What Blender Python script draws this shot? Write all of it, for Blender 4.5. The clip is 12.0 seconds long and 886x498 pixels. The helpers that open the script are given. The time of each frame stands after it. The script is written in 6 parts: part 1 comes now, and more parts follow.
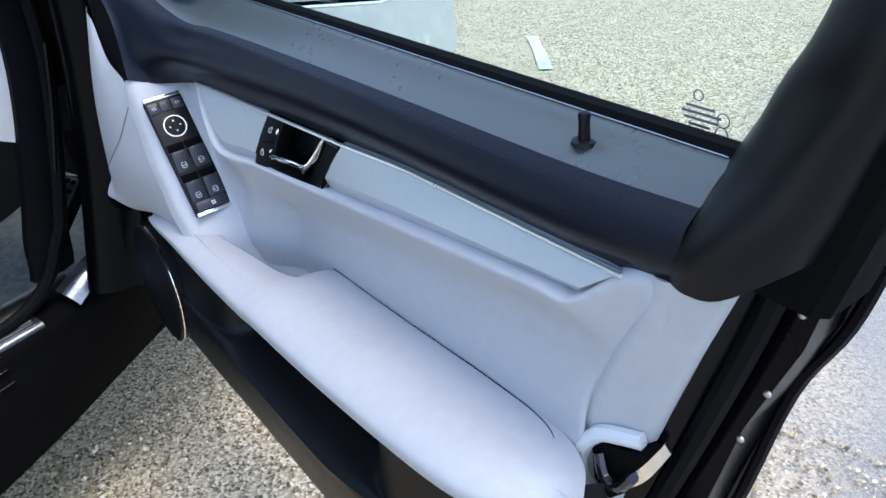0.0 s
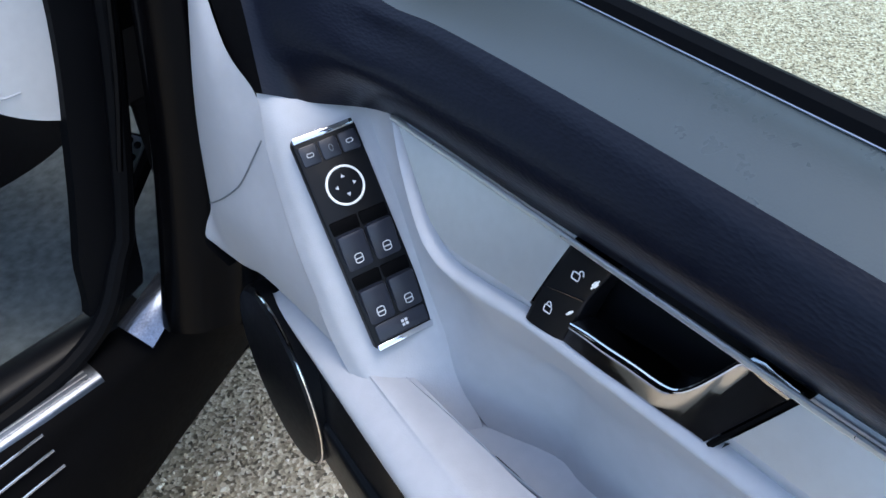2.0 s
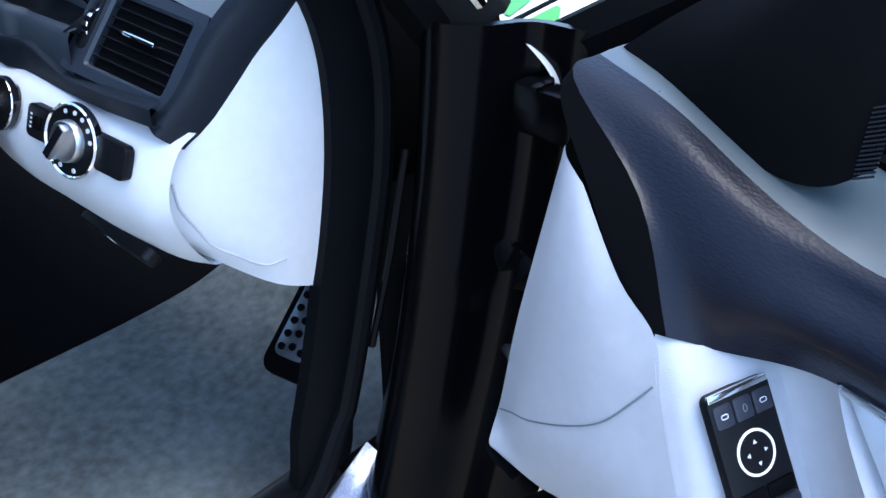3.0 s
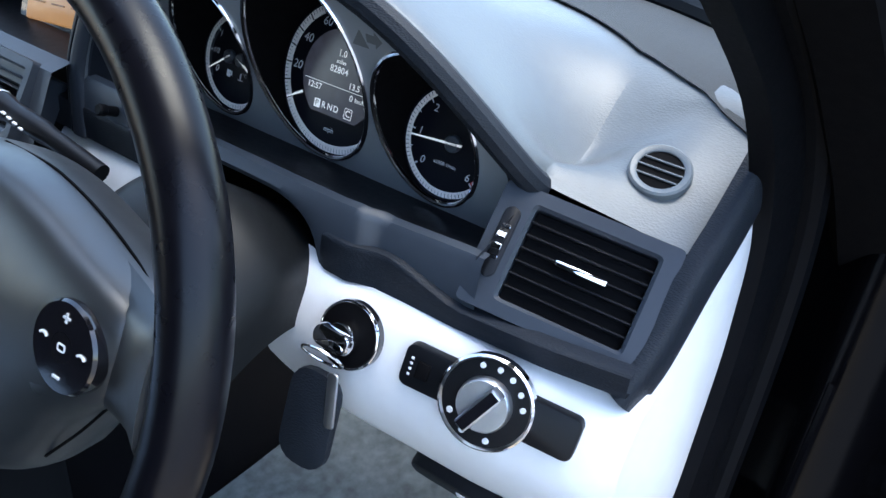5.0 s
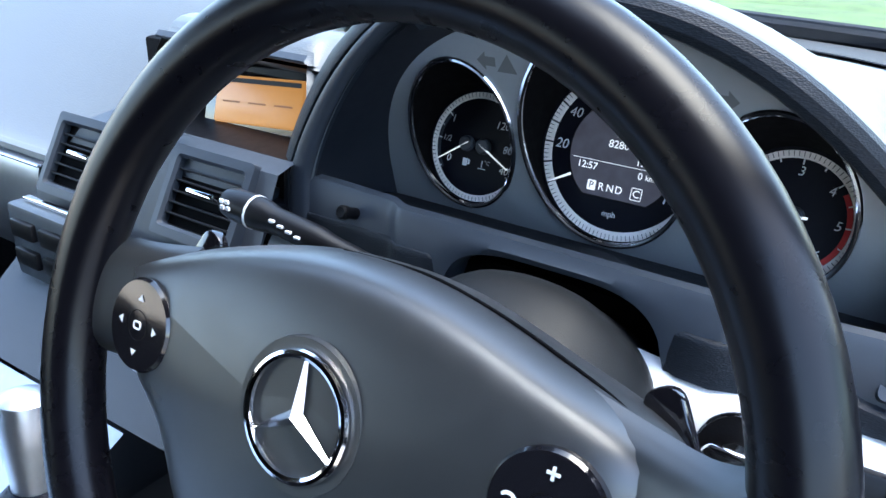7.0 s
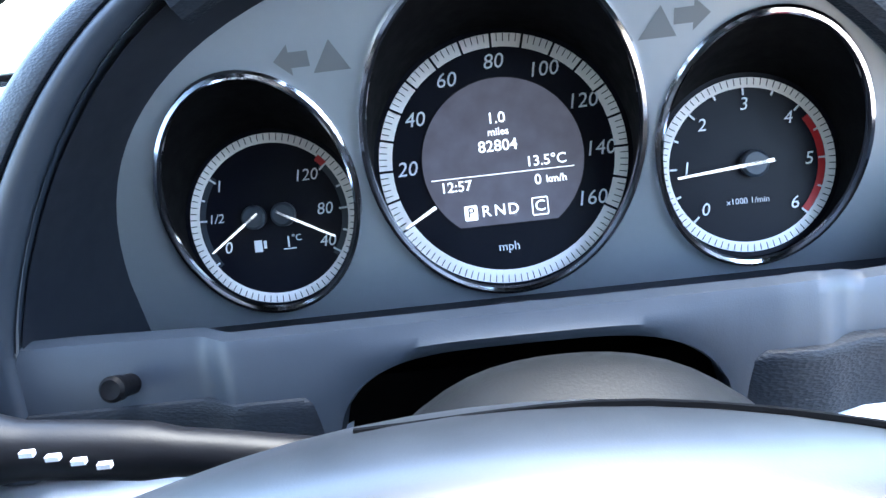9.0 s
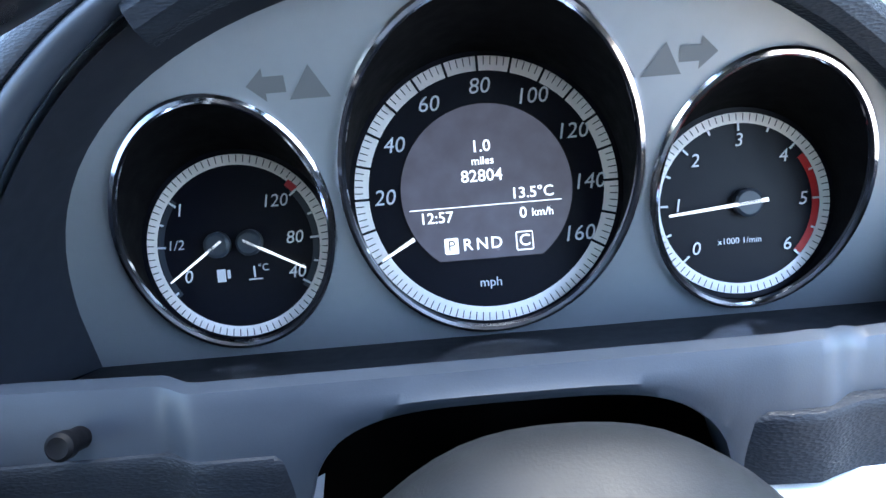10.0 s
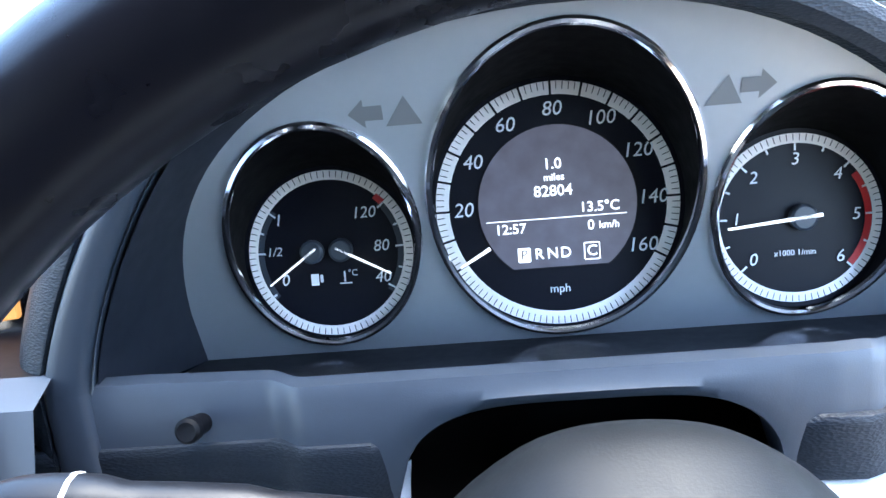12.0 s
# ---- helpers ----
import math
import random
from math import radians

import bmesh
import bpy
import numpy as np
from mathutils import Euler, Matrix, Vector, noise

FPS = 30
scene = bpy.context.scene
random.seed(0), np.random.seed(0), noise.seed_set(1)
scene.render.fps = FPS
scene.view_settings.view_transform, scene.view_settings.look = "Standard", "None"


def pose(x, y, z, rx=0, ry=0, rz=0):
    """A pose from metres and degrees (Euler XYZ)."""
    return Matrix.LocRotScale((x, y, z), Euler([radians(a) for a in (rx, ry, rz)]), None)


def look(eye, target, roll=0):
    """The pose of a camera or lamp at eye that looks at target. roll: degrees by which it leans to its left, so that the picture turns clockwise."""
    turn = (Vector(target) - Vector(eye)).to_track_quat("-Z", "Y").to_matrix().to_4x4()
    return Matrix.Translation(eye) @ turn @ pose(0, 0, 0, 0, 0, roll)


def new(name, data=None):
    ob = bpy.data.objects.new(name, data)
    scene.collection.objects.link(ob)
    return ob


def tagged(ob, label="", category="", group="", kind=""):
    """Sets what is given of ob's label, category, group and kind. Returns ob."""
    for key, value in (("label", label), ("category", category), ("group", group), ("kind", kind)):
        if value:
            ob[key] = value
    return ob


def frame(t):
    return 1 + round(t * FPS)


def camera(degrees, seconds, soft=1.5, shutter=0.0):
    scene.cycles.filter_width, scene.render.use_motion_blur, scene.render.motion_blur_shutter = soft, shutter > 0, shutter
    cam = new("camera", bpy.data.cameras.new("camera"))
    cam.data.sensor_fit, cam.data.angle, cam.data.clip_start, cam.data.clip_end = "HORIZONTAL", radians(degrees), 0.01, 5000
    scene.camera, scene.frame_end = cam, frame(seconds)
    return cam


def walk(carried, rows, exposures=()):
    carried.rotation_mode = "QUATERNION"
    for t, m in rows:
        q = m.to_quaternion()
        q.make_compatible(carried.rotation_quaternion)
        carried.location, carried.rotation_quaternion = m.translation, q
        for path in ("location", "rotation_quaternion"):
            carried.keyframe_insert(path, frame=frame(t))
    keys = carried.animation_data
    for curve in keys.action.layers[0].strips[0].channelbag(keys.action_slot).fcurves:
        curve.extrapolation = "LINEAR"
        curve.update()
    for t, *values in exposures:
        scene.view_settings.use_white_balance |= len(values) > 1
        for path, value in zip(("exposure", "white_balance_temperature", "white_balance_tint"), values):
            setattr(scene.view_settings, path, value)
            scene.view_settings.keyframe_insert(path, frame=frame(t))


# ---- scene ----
cam = camera(57.0, 12.0)
PATH = [
    (0, (1.619, -0.517, 1.115), (0.556, 0.848, 0.11), -5.9),
    (0.5, (1.493, -0.46, 1.122), (0.465, 0.861, 0.028), -7.3),
    (1, (1.317, -0.383, 1.11), (0.395, 0.931, -0.083), -5.5),
    (1.5, (1.215, -0.327, 1.105), (0.263, 0.93, -0.125), -5.1),
    (2, (1.134, -0.252, 1.089), (0.109, 0.902, -0.184), -3.7),
    (2.5, (1.023, -0.272, 1.121), (-0.082, 0.861, -0.101), -3.2),
    (3, (0.88, -0.319, 1.132), (-0.287, 0.885, 0.042), -0.1),
    (3.5, (0.726, -0.347, 1.151), (-0.441, 0.917, 0.131), -1.4),
    (3.7, (0.675, -0.36, 1.16), (-0.487, 0.929, 0.167), -1.4),
    (5.3, (0.41, -0.446, 1.187), (-0.555, 0.989, 0.183), 5.8),
    (5.5, (0.391, -0.457, 1.193), (-0.575, 0.99, 0.207), 5.4),
    (6, (0.343, -0.502, 1.19), (-0.623, 0.971, 0.241), 6.5),
    (6.5, (0.274, -0.517, 1.186), (-0.766, 0.971, 0.347), 4.3),
    (7, (0.226, -0.489, 1.128), (-0.817, 1.016, 0.324), 0.7),
    (7.5, (0.173, -0.424, 1.086), (-0.64, 1.272, 0.405), -0.5),
    (7.7, (0.15, -0.399, 1.071), (-0.58, 1.355, 0.446), -2.4),
    (9.3, (0.013, -0.346, 1.053), (-0.086, 1.538, 0.39), -8.1),
    (9.5, (0.012, -0.334, 1.062), (-0.07, 1.534, 0.353), -7.7),
    (10, (0.011, -0.333, 1.068), (-0.034, 1.544, 0.378), -6.0),
    (10.5, (0.014, -0.336, 1.073), (-0.061, 1.534, 0.368), -6.0),
    (11, (0.008, -0.346, 1.073), (-0.105, 1.514, 0.348), -6.0),
    (11.5, (0.009, -0.346, 1.076), (-0.099, 1.525, 0.377), -5.8),
    (12, (0.0, -0.362, 1.088), (-0.162, 1.506, 0.393), -6.7),
]
EXPOSURES = [(0.0, 0.20, 6500, 8), (1.0, -0.05, 6450, 8), (2.0, 0.05, 6400, 8), (2.5, 0.2, 6300, 8), (3.0, 0.65, 5700, 8), (3.5, 1.1, 6100, 8), (5.5, 1.0, 6200, 8), (6.0, 1.35, 6200, 8), (7.0, 1.7, 6200, 8), (7.7, 2.05, 6200, 8), (9.5, 3.0, 6000, 8), (10.0, 2.8, 6000, 8), (10.5, 2.8, 6000, 8), (11.0, 3.05, 6000, 8), (12.0, 3.05, 6000, 8)]
walk(cam, [(t, look(eye, target, roll)) for t, eye, target, roll in PATH], EXPOSURES)

# ---- light and exposure ----
world = bpy.data.worlds.new("daylight")
scene.world = world
world.use_nodes = True
wn = world.node_tree.nodes
sky = wn.new("ShaderNodeTexSky")
sky.sky_type, sky.sun_disc = "NISHITA", False
sky.sun_elevation, sky.sun_rotation = radians(73), radians(60)
sky.air_density, sky.dust_density, sky.ozone_density = 1.0, 2.0, 1.0
wn["Background"].inputs["Strength"].default_value = 0.46
world.node_tree.links.new(sky.outputs["Color"], wn["Background"].inputs["Color"])
sun = new("sun", bpy.data.lights.new("sun", "SUN"))
sun.data.energy, sun.data.angle, sun.data.color = 1.5, radians(40), (1.0, 0.96, 0.90)
# the sun, spread wide by cloud, stands high on the driver's side
sun.matrix_world = look((1.9, 1.1, 7.4), (0, 0, 0.5))


# ---- materials ----
def mat(name, colour, rough=0.5, metal=0.0, grain=0.0, grain_scale=400.0, stain=0.0, stain_scale=9.0,
        cells=0.0, cell_scale=500.0, coat=0.0, spec=0.5, anis=None, emit=None):
    """A node material: base colour varied by stains at two scales, with a bump of fine noise or leather cells."""
    m = bpy.data.materials.new(name)
    m.use_nodes = True
    n, l = m.node_tree.nodes, m.node_tree.links
    b = n["Principled BSDF"]
    b.inputs["Roughness"].default_value, b.inputs["Metallic"].default_value = rough, metal
    b.inputs["Coat Weight"].default_value, b.inputs["Coat Roughness"].default_value = coat, 0.08
    b.inputs["Specular IOR Level"].default_value = spec
    co = n.new("ShaderNodeTexCoord")
    b.inputs["Base Color"].default_value = (*colour, 1)
    if stain:
        a, c = n.new("ShaderNodeTexNoise"), n.new("ShaderNodeTexNoise")
        a.inputs["Scale"].default_value, a.inputs["Detail"].default_value = stain_scale, 5
        c.inputs["Scale"].default_value, c.inputs["Detail"].default_value = stain_scale * 14, 3
        add = n.new("ShaderNodeMath")
        add.operation = "ADD"
        l.new(co.outputs["Object"], a.inputs["Vector"]), l.new(co.outputs["Object"], c.inputs["Vector"])
        l.new(a.outputs["Fac"], add.inputs[0]), l.new(c.outputs["Fac"], add.inputs[1])
        ramp = n.new("ShaderNodeMapRange")
        ramp.inputs["From Min"].default_value, ramp.inputs["From Max"].default_value = 0.7, 1.3
        ramp.inputs["To Min"].default_value, ramp.inputs["To Max"].default_value = 1 - stain, 1 + stain
        mix = n.new("ShaderNodeVectorMath")
        mix.operation = "SCALE"
        mix.inputs[0].default_value = colour
        l.new(add.outputs[0], ramp.inputs["Value"]), l.new(ramp.outputs[0], mix.inputs["Scale"])
        l.new(mix.outputs[0], b.inputs["Base Color"])
        rr = n.new("ShaderNodeMapRange")
        rr.inputs["From Min"].default_value, rr.inputs["From Max"].default_value = 0.7, 1.3
        rr.inputs["To Min"].default_value, rr.inputs["To Max"].default_value = rough * 0.9, min(1, rough * 1.12)
        l.new(add.outputs[0], rr.inputs["Value"]), l.new(rr.outputs[0], b.inputs["Roughness"])
    if grain or cells:
        bump = n.new("ShaderNodeBump")
        bump.inputs["Distance"].default_value = 0.001
        if cells:
            t = n.new("ShaderNodeTexVoronoi")
            t.inputs["Scale"].default_value = cell_scale
            bump.inputs["Strength"].default_value = cells
            l.new(t.outputs["Distance"], bump.inputs["Height"])
        else:
            t = n.new("ShaderNodeTexNoise")
            t.inputs["Scale"].default_value, t.inputs["Detail"].default_value = grain_scale, 3
            bump.inputs["Strength"].default_value = grain
            l.new(t.outputs["Fac"], bump.inputs["Height"])
        vec = co.outputs["Object"]
        if anis:
            mp = n.new("ShaderNodeMapping")
            mp.inputs["Scale"].default_value = anis
            l.new(vec, mp.inputs["Vector"])
            vec = mp.outputs["Vector"]
        l.new(vec, t.inputs["Vector"])
        l.new(bump.outputs["Normal"], b.inputs["Normal"])
    if emit:
        b.inputs["Emission Color"].default_value, b.inputs["Emission Strength"].default_value = (*emit[:3], 1), emit[3]
    return m


GREY = mat("pale_grey_vinyl", (0.43, 0.44, 0.465), 0.52, stain=0.05, stain_scale=6, cells=0.10, cell_scale=900)
GREY_HARD = mat("pale_grey_plastic", (0.62, 0.635, 0.65), 0.48, stain=0.04, stain_scale=5, grain=0.08, grain_scale=1200)
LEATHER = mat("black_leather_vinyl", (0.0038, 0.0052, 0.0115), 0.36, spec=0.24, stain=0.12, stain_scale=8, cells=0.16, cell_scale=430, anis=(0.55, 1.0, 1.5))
# paler copy of the pad's vinyl: sky sheen put into the base colour
PAD_SHEEN = mat("sky_sheen_pad_vinyl", (0.062, 0.078, 0.083), 0.30, spec=0.6, stain=0.02, stain_scale=7, cells=0.04, cell_scale=700)
JAMB = mat("black_inner_paint", (0.0015, 0.0015, 0.002), 0.20, stain=0.2, stain_scale=12, spec=0.10)
# polished black paint; the bluish metal colour stands in for reflected sky
FOOT_SHEEN = mat("sky_sheen_on_black_paint", (0.15, 0.17, 0.21), 0.14, 0.9, stain=0.3, stain_scale=30)
ROCKER = mat("navy_black_plastic", (0.018, 0.021, 0.032), 0.38, stain=0.1, stain_scale=20)
DASH = mat("dark_dash_vinyl", (0.096, 0.108, 0.115), 0.40, stain=0.06, stain_scale=7, cells=0.16, cell_scale=620, anis=(0.6, 1.0, 1.4))
PANEL = mat("slate_plastic", (0.026, 0.034, 0.046), 0.48, spec=0.45, stain=0.07, stain_scale=8, grain=0.06, grain_scale=1500)
VENT_SLATE = mat("dark_blue_slate_plastic", (0.017, 0.023, 0.033), 0.45, spec=0.4, stain=0.07, stain_scale=8)
SLATE_DARK = mat("dark_slate_plastic", (0.006, 0.008, 0.013), 0.5, spec=0.35, stain=0.07, stain_scale=8)
GRAINED = mat("coarse_grained_black_vinyl", (0.009, 0.012, 0.017), 0.48, spec=0.18, stain=0.10, stain_scale=9, cells=0.30, cell_scale=700, anis=(0.6, 1.0, 1.6))
SHROUD = mat("matt_column_plastic", (0.006, 0.007, 0.008), 0.50, spec=0.20, stain=0.12, stain_scale=12, grain=0.12, grain_scale=900)
BLACK = mat("black_plastic", (0.004, 0.0045, 0.006), 0.40, spec=0.2, stain=0.1, stain_scale=12, grain=0.05, grain_scale=900)
MATT = mat("matt_black", (0.002, 0.002, 0.0025), 0.75, spec=0.06, stain=0.1, grain=0.1, grain_scale=700)
GLOSS = mat("gloss_black", (0.006, 0.006, 0.008), 0.08, stain=0.1, coat=0.5)
PAINT = mat("black_car_paint", (0.002, 0.002, 0.004), 0.16, stain=0.15, stain_scale=15, spec=0.06)
RUBBER = mat("black_rubber_seal", (0.0022, 0.0025, 0.0035), 0.55, spec=0.08, stain=0.12, stain_scale=20, grain=0.1, grain_scale=600)
CHROME = mat("chrome", (0.80, 0.80, 0.82), 0.09, 1.0, stain=0.03, stain_scale=40)
SMOKED = mat("dark_chrome", (0.48, 0.49, 0.52), 0.08, 1.0, stain=0.04, stain_scale=40)
SCUFF = mat("worn_scuff_steel", (0.20, 0.22, 0.26), 0.30, 1.0, stain=0.10, stain_scale=30, grain=0.10, grain_scale=300, anis=(12, 1, 12))
SATIN = mat("brushed_aluminium", (0.55, 0.57, 0.60), 0.34, 1.0, stain=0.05, grain=0.12, grain_scale=300, anis=(1, 12, 12))
SILVER = mat("silver_painted_trim", (0.62, 0.645, 0.675), 0.42, 0.70, stain=0.04, stain_scale=10, grain=0.05, grain_scale=900)
FACE = mat("silver_cluster_face", (0.235, 0.255, 0.278), 0.45, 0.35, stain=0.03, stain_scale=15, grain=0.05, grain_scale=1800)
WHEEL = mat("wheel_leather", (0.0025, 0.0025, 0.004), 0.28, spec=0.22, stain=0.04, stain_scale=6, cells=0.015, cell_scale=1500)
HUB = mat("hub_vinyl", (0.014, 0.016, 0.018), 0.40, spec=0.95, stain=0.06, stain_scale=6, cells=0.02, cell_scale=1500)
CARPET = mat("blue_grey_carpet", (0.165, 0.188, 0.182), 0.95, stain=0.42, stain_scale=4, grain=0.9, grain_scale=900)
DARKCARPET = mat("black_carpet", (0.004, 0.004, 0.0045), 0.95, spec=0.05, stain=0.2, grain=0.8, grain_scale=900)
DIAL = mat("dial_black", (0.003, 0.0035, 0.007), 0.45, spec=0.15, stain=0.05)
TICKRING = mat("dial_ring", (0.80, 0.755, 0.72), 0.45, stain=0.03, stain_scale=30)
WHITE = mat("white_print", (0.66, 0.67, 0.69), 0.5)
LIT = mat("lit_white", (0.8, 0.8, 0.8), 0.5, emit=(0.9, 0.95, 1.0, 0.22))
RED = mat("red_print", (0.45, 0.02, 0.02), 0.5)
DIM = mat("dim_print", (0.095, 0.102, 0.108), 0.6)
BRIGHT = mat("polished_aluminium", (0.88, 0.89, 0.90), 0.30, 0.9, stain=0.03, stain_scale=30)
GHOST = mat("grey_print", (0.15, 0.17, 0.19), 0.5)
LCD = mat("display_grey", (0.055, 0.055, 0.07), 0.25, stain=0.25, stain_scale=5, emit=(0.30, 0.30, 0.38, 0.035))
ORANGE = mat("orange_display", (0.3, 0.15, 0.05), 0.3, stain=0.05, emit=(1.0, 0.45, 0.12, 0.14))
VANWHITE = mat("white_car_paint", (0.60, 0.61, 0.61), 0.25, stain=0.05, stain_scale=2, coat=0.6)
BROWN = mat("brown_print", (0.25, 0.10, 0.03), 0.5)
GREEN = mat("green_decal", (0.045, 0.26, 0.015), 0.3, stain=0.05)
GRASS = mat("grass", (0.072, 0.115, 0.032), 0.9, stain=0.5, stain_scale=3, grain=0.8, grain_scale=60)
GREY_STRIP = mat("speckled_grey", (0.048, 0.051, 0.053), 0.8, spec=0.1, stain=0.1, stain_scale=10, grain=0.6, grain_scale=700)
LINE = mat("white_road_paint", (0.70, 0.70, 0.68), 0.7, stain=0.3, stain_scale=8)


def glass(name, tint, rough=0.0):
    m = bpy.data.materials.new(name)
    m.use_nodes = True
    n, l = m.node_tree.nodes, m.node_tree.links
    n.remove(n["Principled BSDF"])
    tr, gl, mx, lw = (n.new("ShaderNodeBsdfTransparent"), n.new("ShaderNodeBsdfGlossy"),
                      n.new("ShaderNodeMixShader"), n.new("ShaderNodeLayerWeight"))
    tr.inputs["Color"].default_value, gl.inputs["Roughness"].default_value = (*tint, 1), rough
    lw.inputs["Blend"].default_value = 0.5
    pw, sc = n.new("ShaderNodeMath"), n.new("ShaderNodeMath")
    pw.operation, pw.inputs[1].default_value = "POWER", 5.0
    sc.operation, sc.inputs[1].default_value, sc.inputs[2].default_value = "MULTIPLY_ADD", 0.7, 0.03
    l.new(lw.outputs["Facing"], pw.inputs[0]), l.new(pw.outputs[0], sc.inputs[0])
    l.new(sc.outputs[0], mx.inputs[0]), l.new(tr.outputs[0], mx.inputs[1]), l.new(gl.outputs[0], mx.inputs[2])
    l.new(mx.outputs[0], n["Material Output"].inputs["Surface"])
    return m


GLASS = glass("green_tinted_glass", (0.78, 0.86, 0.86))
CLEAR = glass("clear_glass", (0.90, 0.95, 0.93))
MIRROR = mat("mirror_glass", (0.85, 0.88, 0.88), 0.02, 1.0)


def ground_mat():
    """Worn gravelly tarmac: stones of mixed tones, sandy near the car and grey further off."""
    m = mat("gravel_tarmac", (0.25, 0.24, 0.22), 0.9)
    n, l = m.node_tree.nodes, m.node_tree.links
    b, co = n["Principled BSDF"], n["Texture Coordinate"]
    cells, big, fine = n.new("ShaderNodeTexVoronoi"), n.new("ShaderNodeTexNoise"), n.new("ShaderNodeTexNoise")
    cells.inputs["Scale"].default_value = 180
    big.inputs["Scale"].default_value, big.inputs["Detail"].default_value = 1.3, 8
    fine.inputs["Scale"].default_value, fine.inputs["Detail"].default_value = 260, 4
    for t in (cells, big, fine):
        l.new(co.outputs["Object"], t.inputs["Vector"])
    sep = n.new("ShaderNodeSeparateColor")
    l.new(cells.outputs["Color"], sep.inputs[0])
    stones = n.new("ShaderNodeValToRGB")
    e = stones.color_ramp.elements
    e[0].color, e[1].color = (0.10, 0.076, 0.047, 1), (0.86, 0.76, 0.58, 1)
    for p, c in ((0.3, (0.40, 0.315, 0.205, 1)), (0.65, (0.62, 0.505, 0.340, 1))):
        e.new(p).color = c
    l.new(sep.outputs[0], stones.inputs["Fac"])
    grey = n.new("ShaderNodeValToRGB")
    e = grey.color_ramp.elements
    e[0].position, e[1].position = 0.3, 0.75
    e[0].color, e[1].color = (0.17, 0.175, 0.18, 1), (0.30, 0.305, 0.305, 1)
    l.new(fine.outputs["Fac"], grey.inputs["Fac"])
    # the loose gravel gives way to tarmac away from the verge, along a wandering line
    geo, add = n.new("ShaderNodeSeparateXYZ"), n.new("ShaderNodeMath")
    l.new(co.outputs["Object"], geo.inputs[0])
    wig = n.new("ShaderNodeMath")
    wig.operation, wig.inputs[1].default_value = "MULTIPLY", 1.6
    l.new(big.outputs["Fac"], wig.inputs[0])
    add.operation = "ADD"
    l.new(geo.outputs["X"], add.inputs[0]), l.new(wig.outputs[0], add.inputs[1])
    edge = n.new("ShaderNodeMapRange")
    edge.inputs["From Min"].default_value, edge.inputs["From Max"].default_value, edge.inputs["To Max"].default_value = 1.6, 2.4, 0.93
    l.new(add.outputs[0], edge.inputs["Value"])
    mix = n.new("ShaderNodeMix")
    mix.data_type = "RGBA"
    l.new(edge.outputs[0], mix.inputs[0]), l.new(stones.outputs[0], mix.inputs[6]), l.new(grey.outputs[0], mix.inputs[7])
    l.new(mix.outputs[2], b.inputs["Base Color"])
    bump = n.new("ShaderNodeBump")
    bump.inputs["Strength"].default_value, bump.inputs["Distance"].default_value = 0.5, 0.006
    l.new(cells.outputs["Distance"], bump.inputs["Height"]), l.new(bump.outputs["Normal"], b.inputs["Normal"])
    return m


GROUND = ground_mat()


# ---- mesh helpers ----
def finish(bm, name, material, sharp=35):
    bmesh.ops.recalc_face_normals(bm, faces=bm.faces)
    me = bpy.data.meshes.new(name)
    bm.to_mesh(me)
    bm.free()
    me.materials.append(material)
    me.shade_smooth()
    me.set_sharp_from_angle(angle=radians(sharp))
    return me


def part(name, bm, material, parent=None, label="", m=None, sharp=35):
    """Links a bmesh as one mesh object, under a thing or a part if one is given, at the pose m within it."""
    ob = new(name, finish(bm, name, material, sharp) if isinstance(bm, bmesh.types.BMesh) else bm)
    if parent:
        ob.parent = parent
    if m is not None:
        ob.matrix_local = m
    return tagged(ob, label)


def thing(name, label, category, m=None, group="", kind=""):
    ob = new(name)
    ob.empty_display_size = 0.05
    if m is not None:
        ob.matrix_world = m
    return tagged(ob, label, category, group, kind)


def loft(sections, closed=False, caps=False, bm=None):
    """A skin over rows of points, all rows of one length."""
    bm = bm or bmesh.new()
    rows = [[bm.verts.new(p) for p in sec] for sec in sections]
    k = len(rows[0])
    for a, b in zip(rows, rows[1:]):
        for i in range(k if closed else k - 1):
            j = (i + 1) % k
            bm.faces.new((a[i], a[j], b[j], b[i]))
    if caps:
        bm.faces.new(rows[0]), bm.faces.new(rows[-1])
    return bm


def thick(bm, d):
    """Gives a skin thickness behind it."""
    bmesh.ops.recalc_face_normals(bm, faces=bm.faces)
    bmesh.ops.solidify(bm, geom=bm.faces[:], thickness=d)
    return bm


def spline(points, steps=8, closed=False):
    """A smooth curve through points (Catmull-Rom)."""
    p = [Vector(q) for q in points]
    out, k = [], len(p)
    for i in range(k if closed else k - 1):
        a = p[(i - 1) % k] if closed or i else p[0] * 2 - p[1]
        b, c = p[i], p[(i + 1) % k]
        d = p[(i + 2) % k] if closed or i + 2 < k else p[-1] * 2 - p[-2]
        for j in range(steps):
            t = j / steps
            out.append(0.5 * (2 * b + (c - a) * t + (2 * a - 5 * b + 4 * c - d) * t ** 2 + (3 * b - a - 3 * c + d) * t ** 3))
    return out if closed else out + [p[-1]]


def smooth_loft(sections, across=5, along=6, **kw):
    """A loft whose rows and whose run are both smoothed by curves through the points given."""
    rows = [spline(s, across) for s in sections]
    runs = [spline(c, along) for c in zip(*rows)]
    return loft(list(zip(*runs)), **kw)


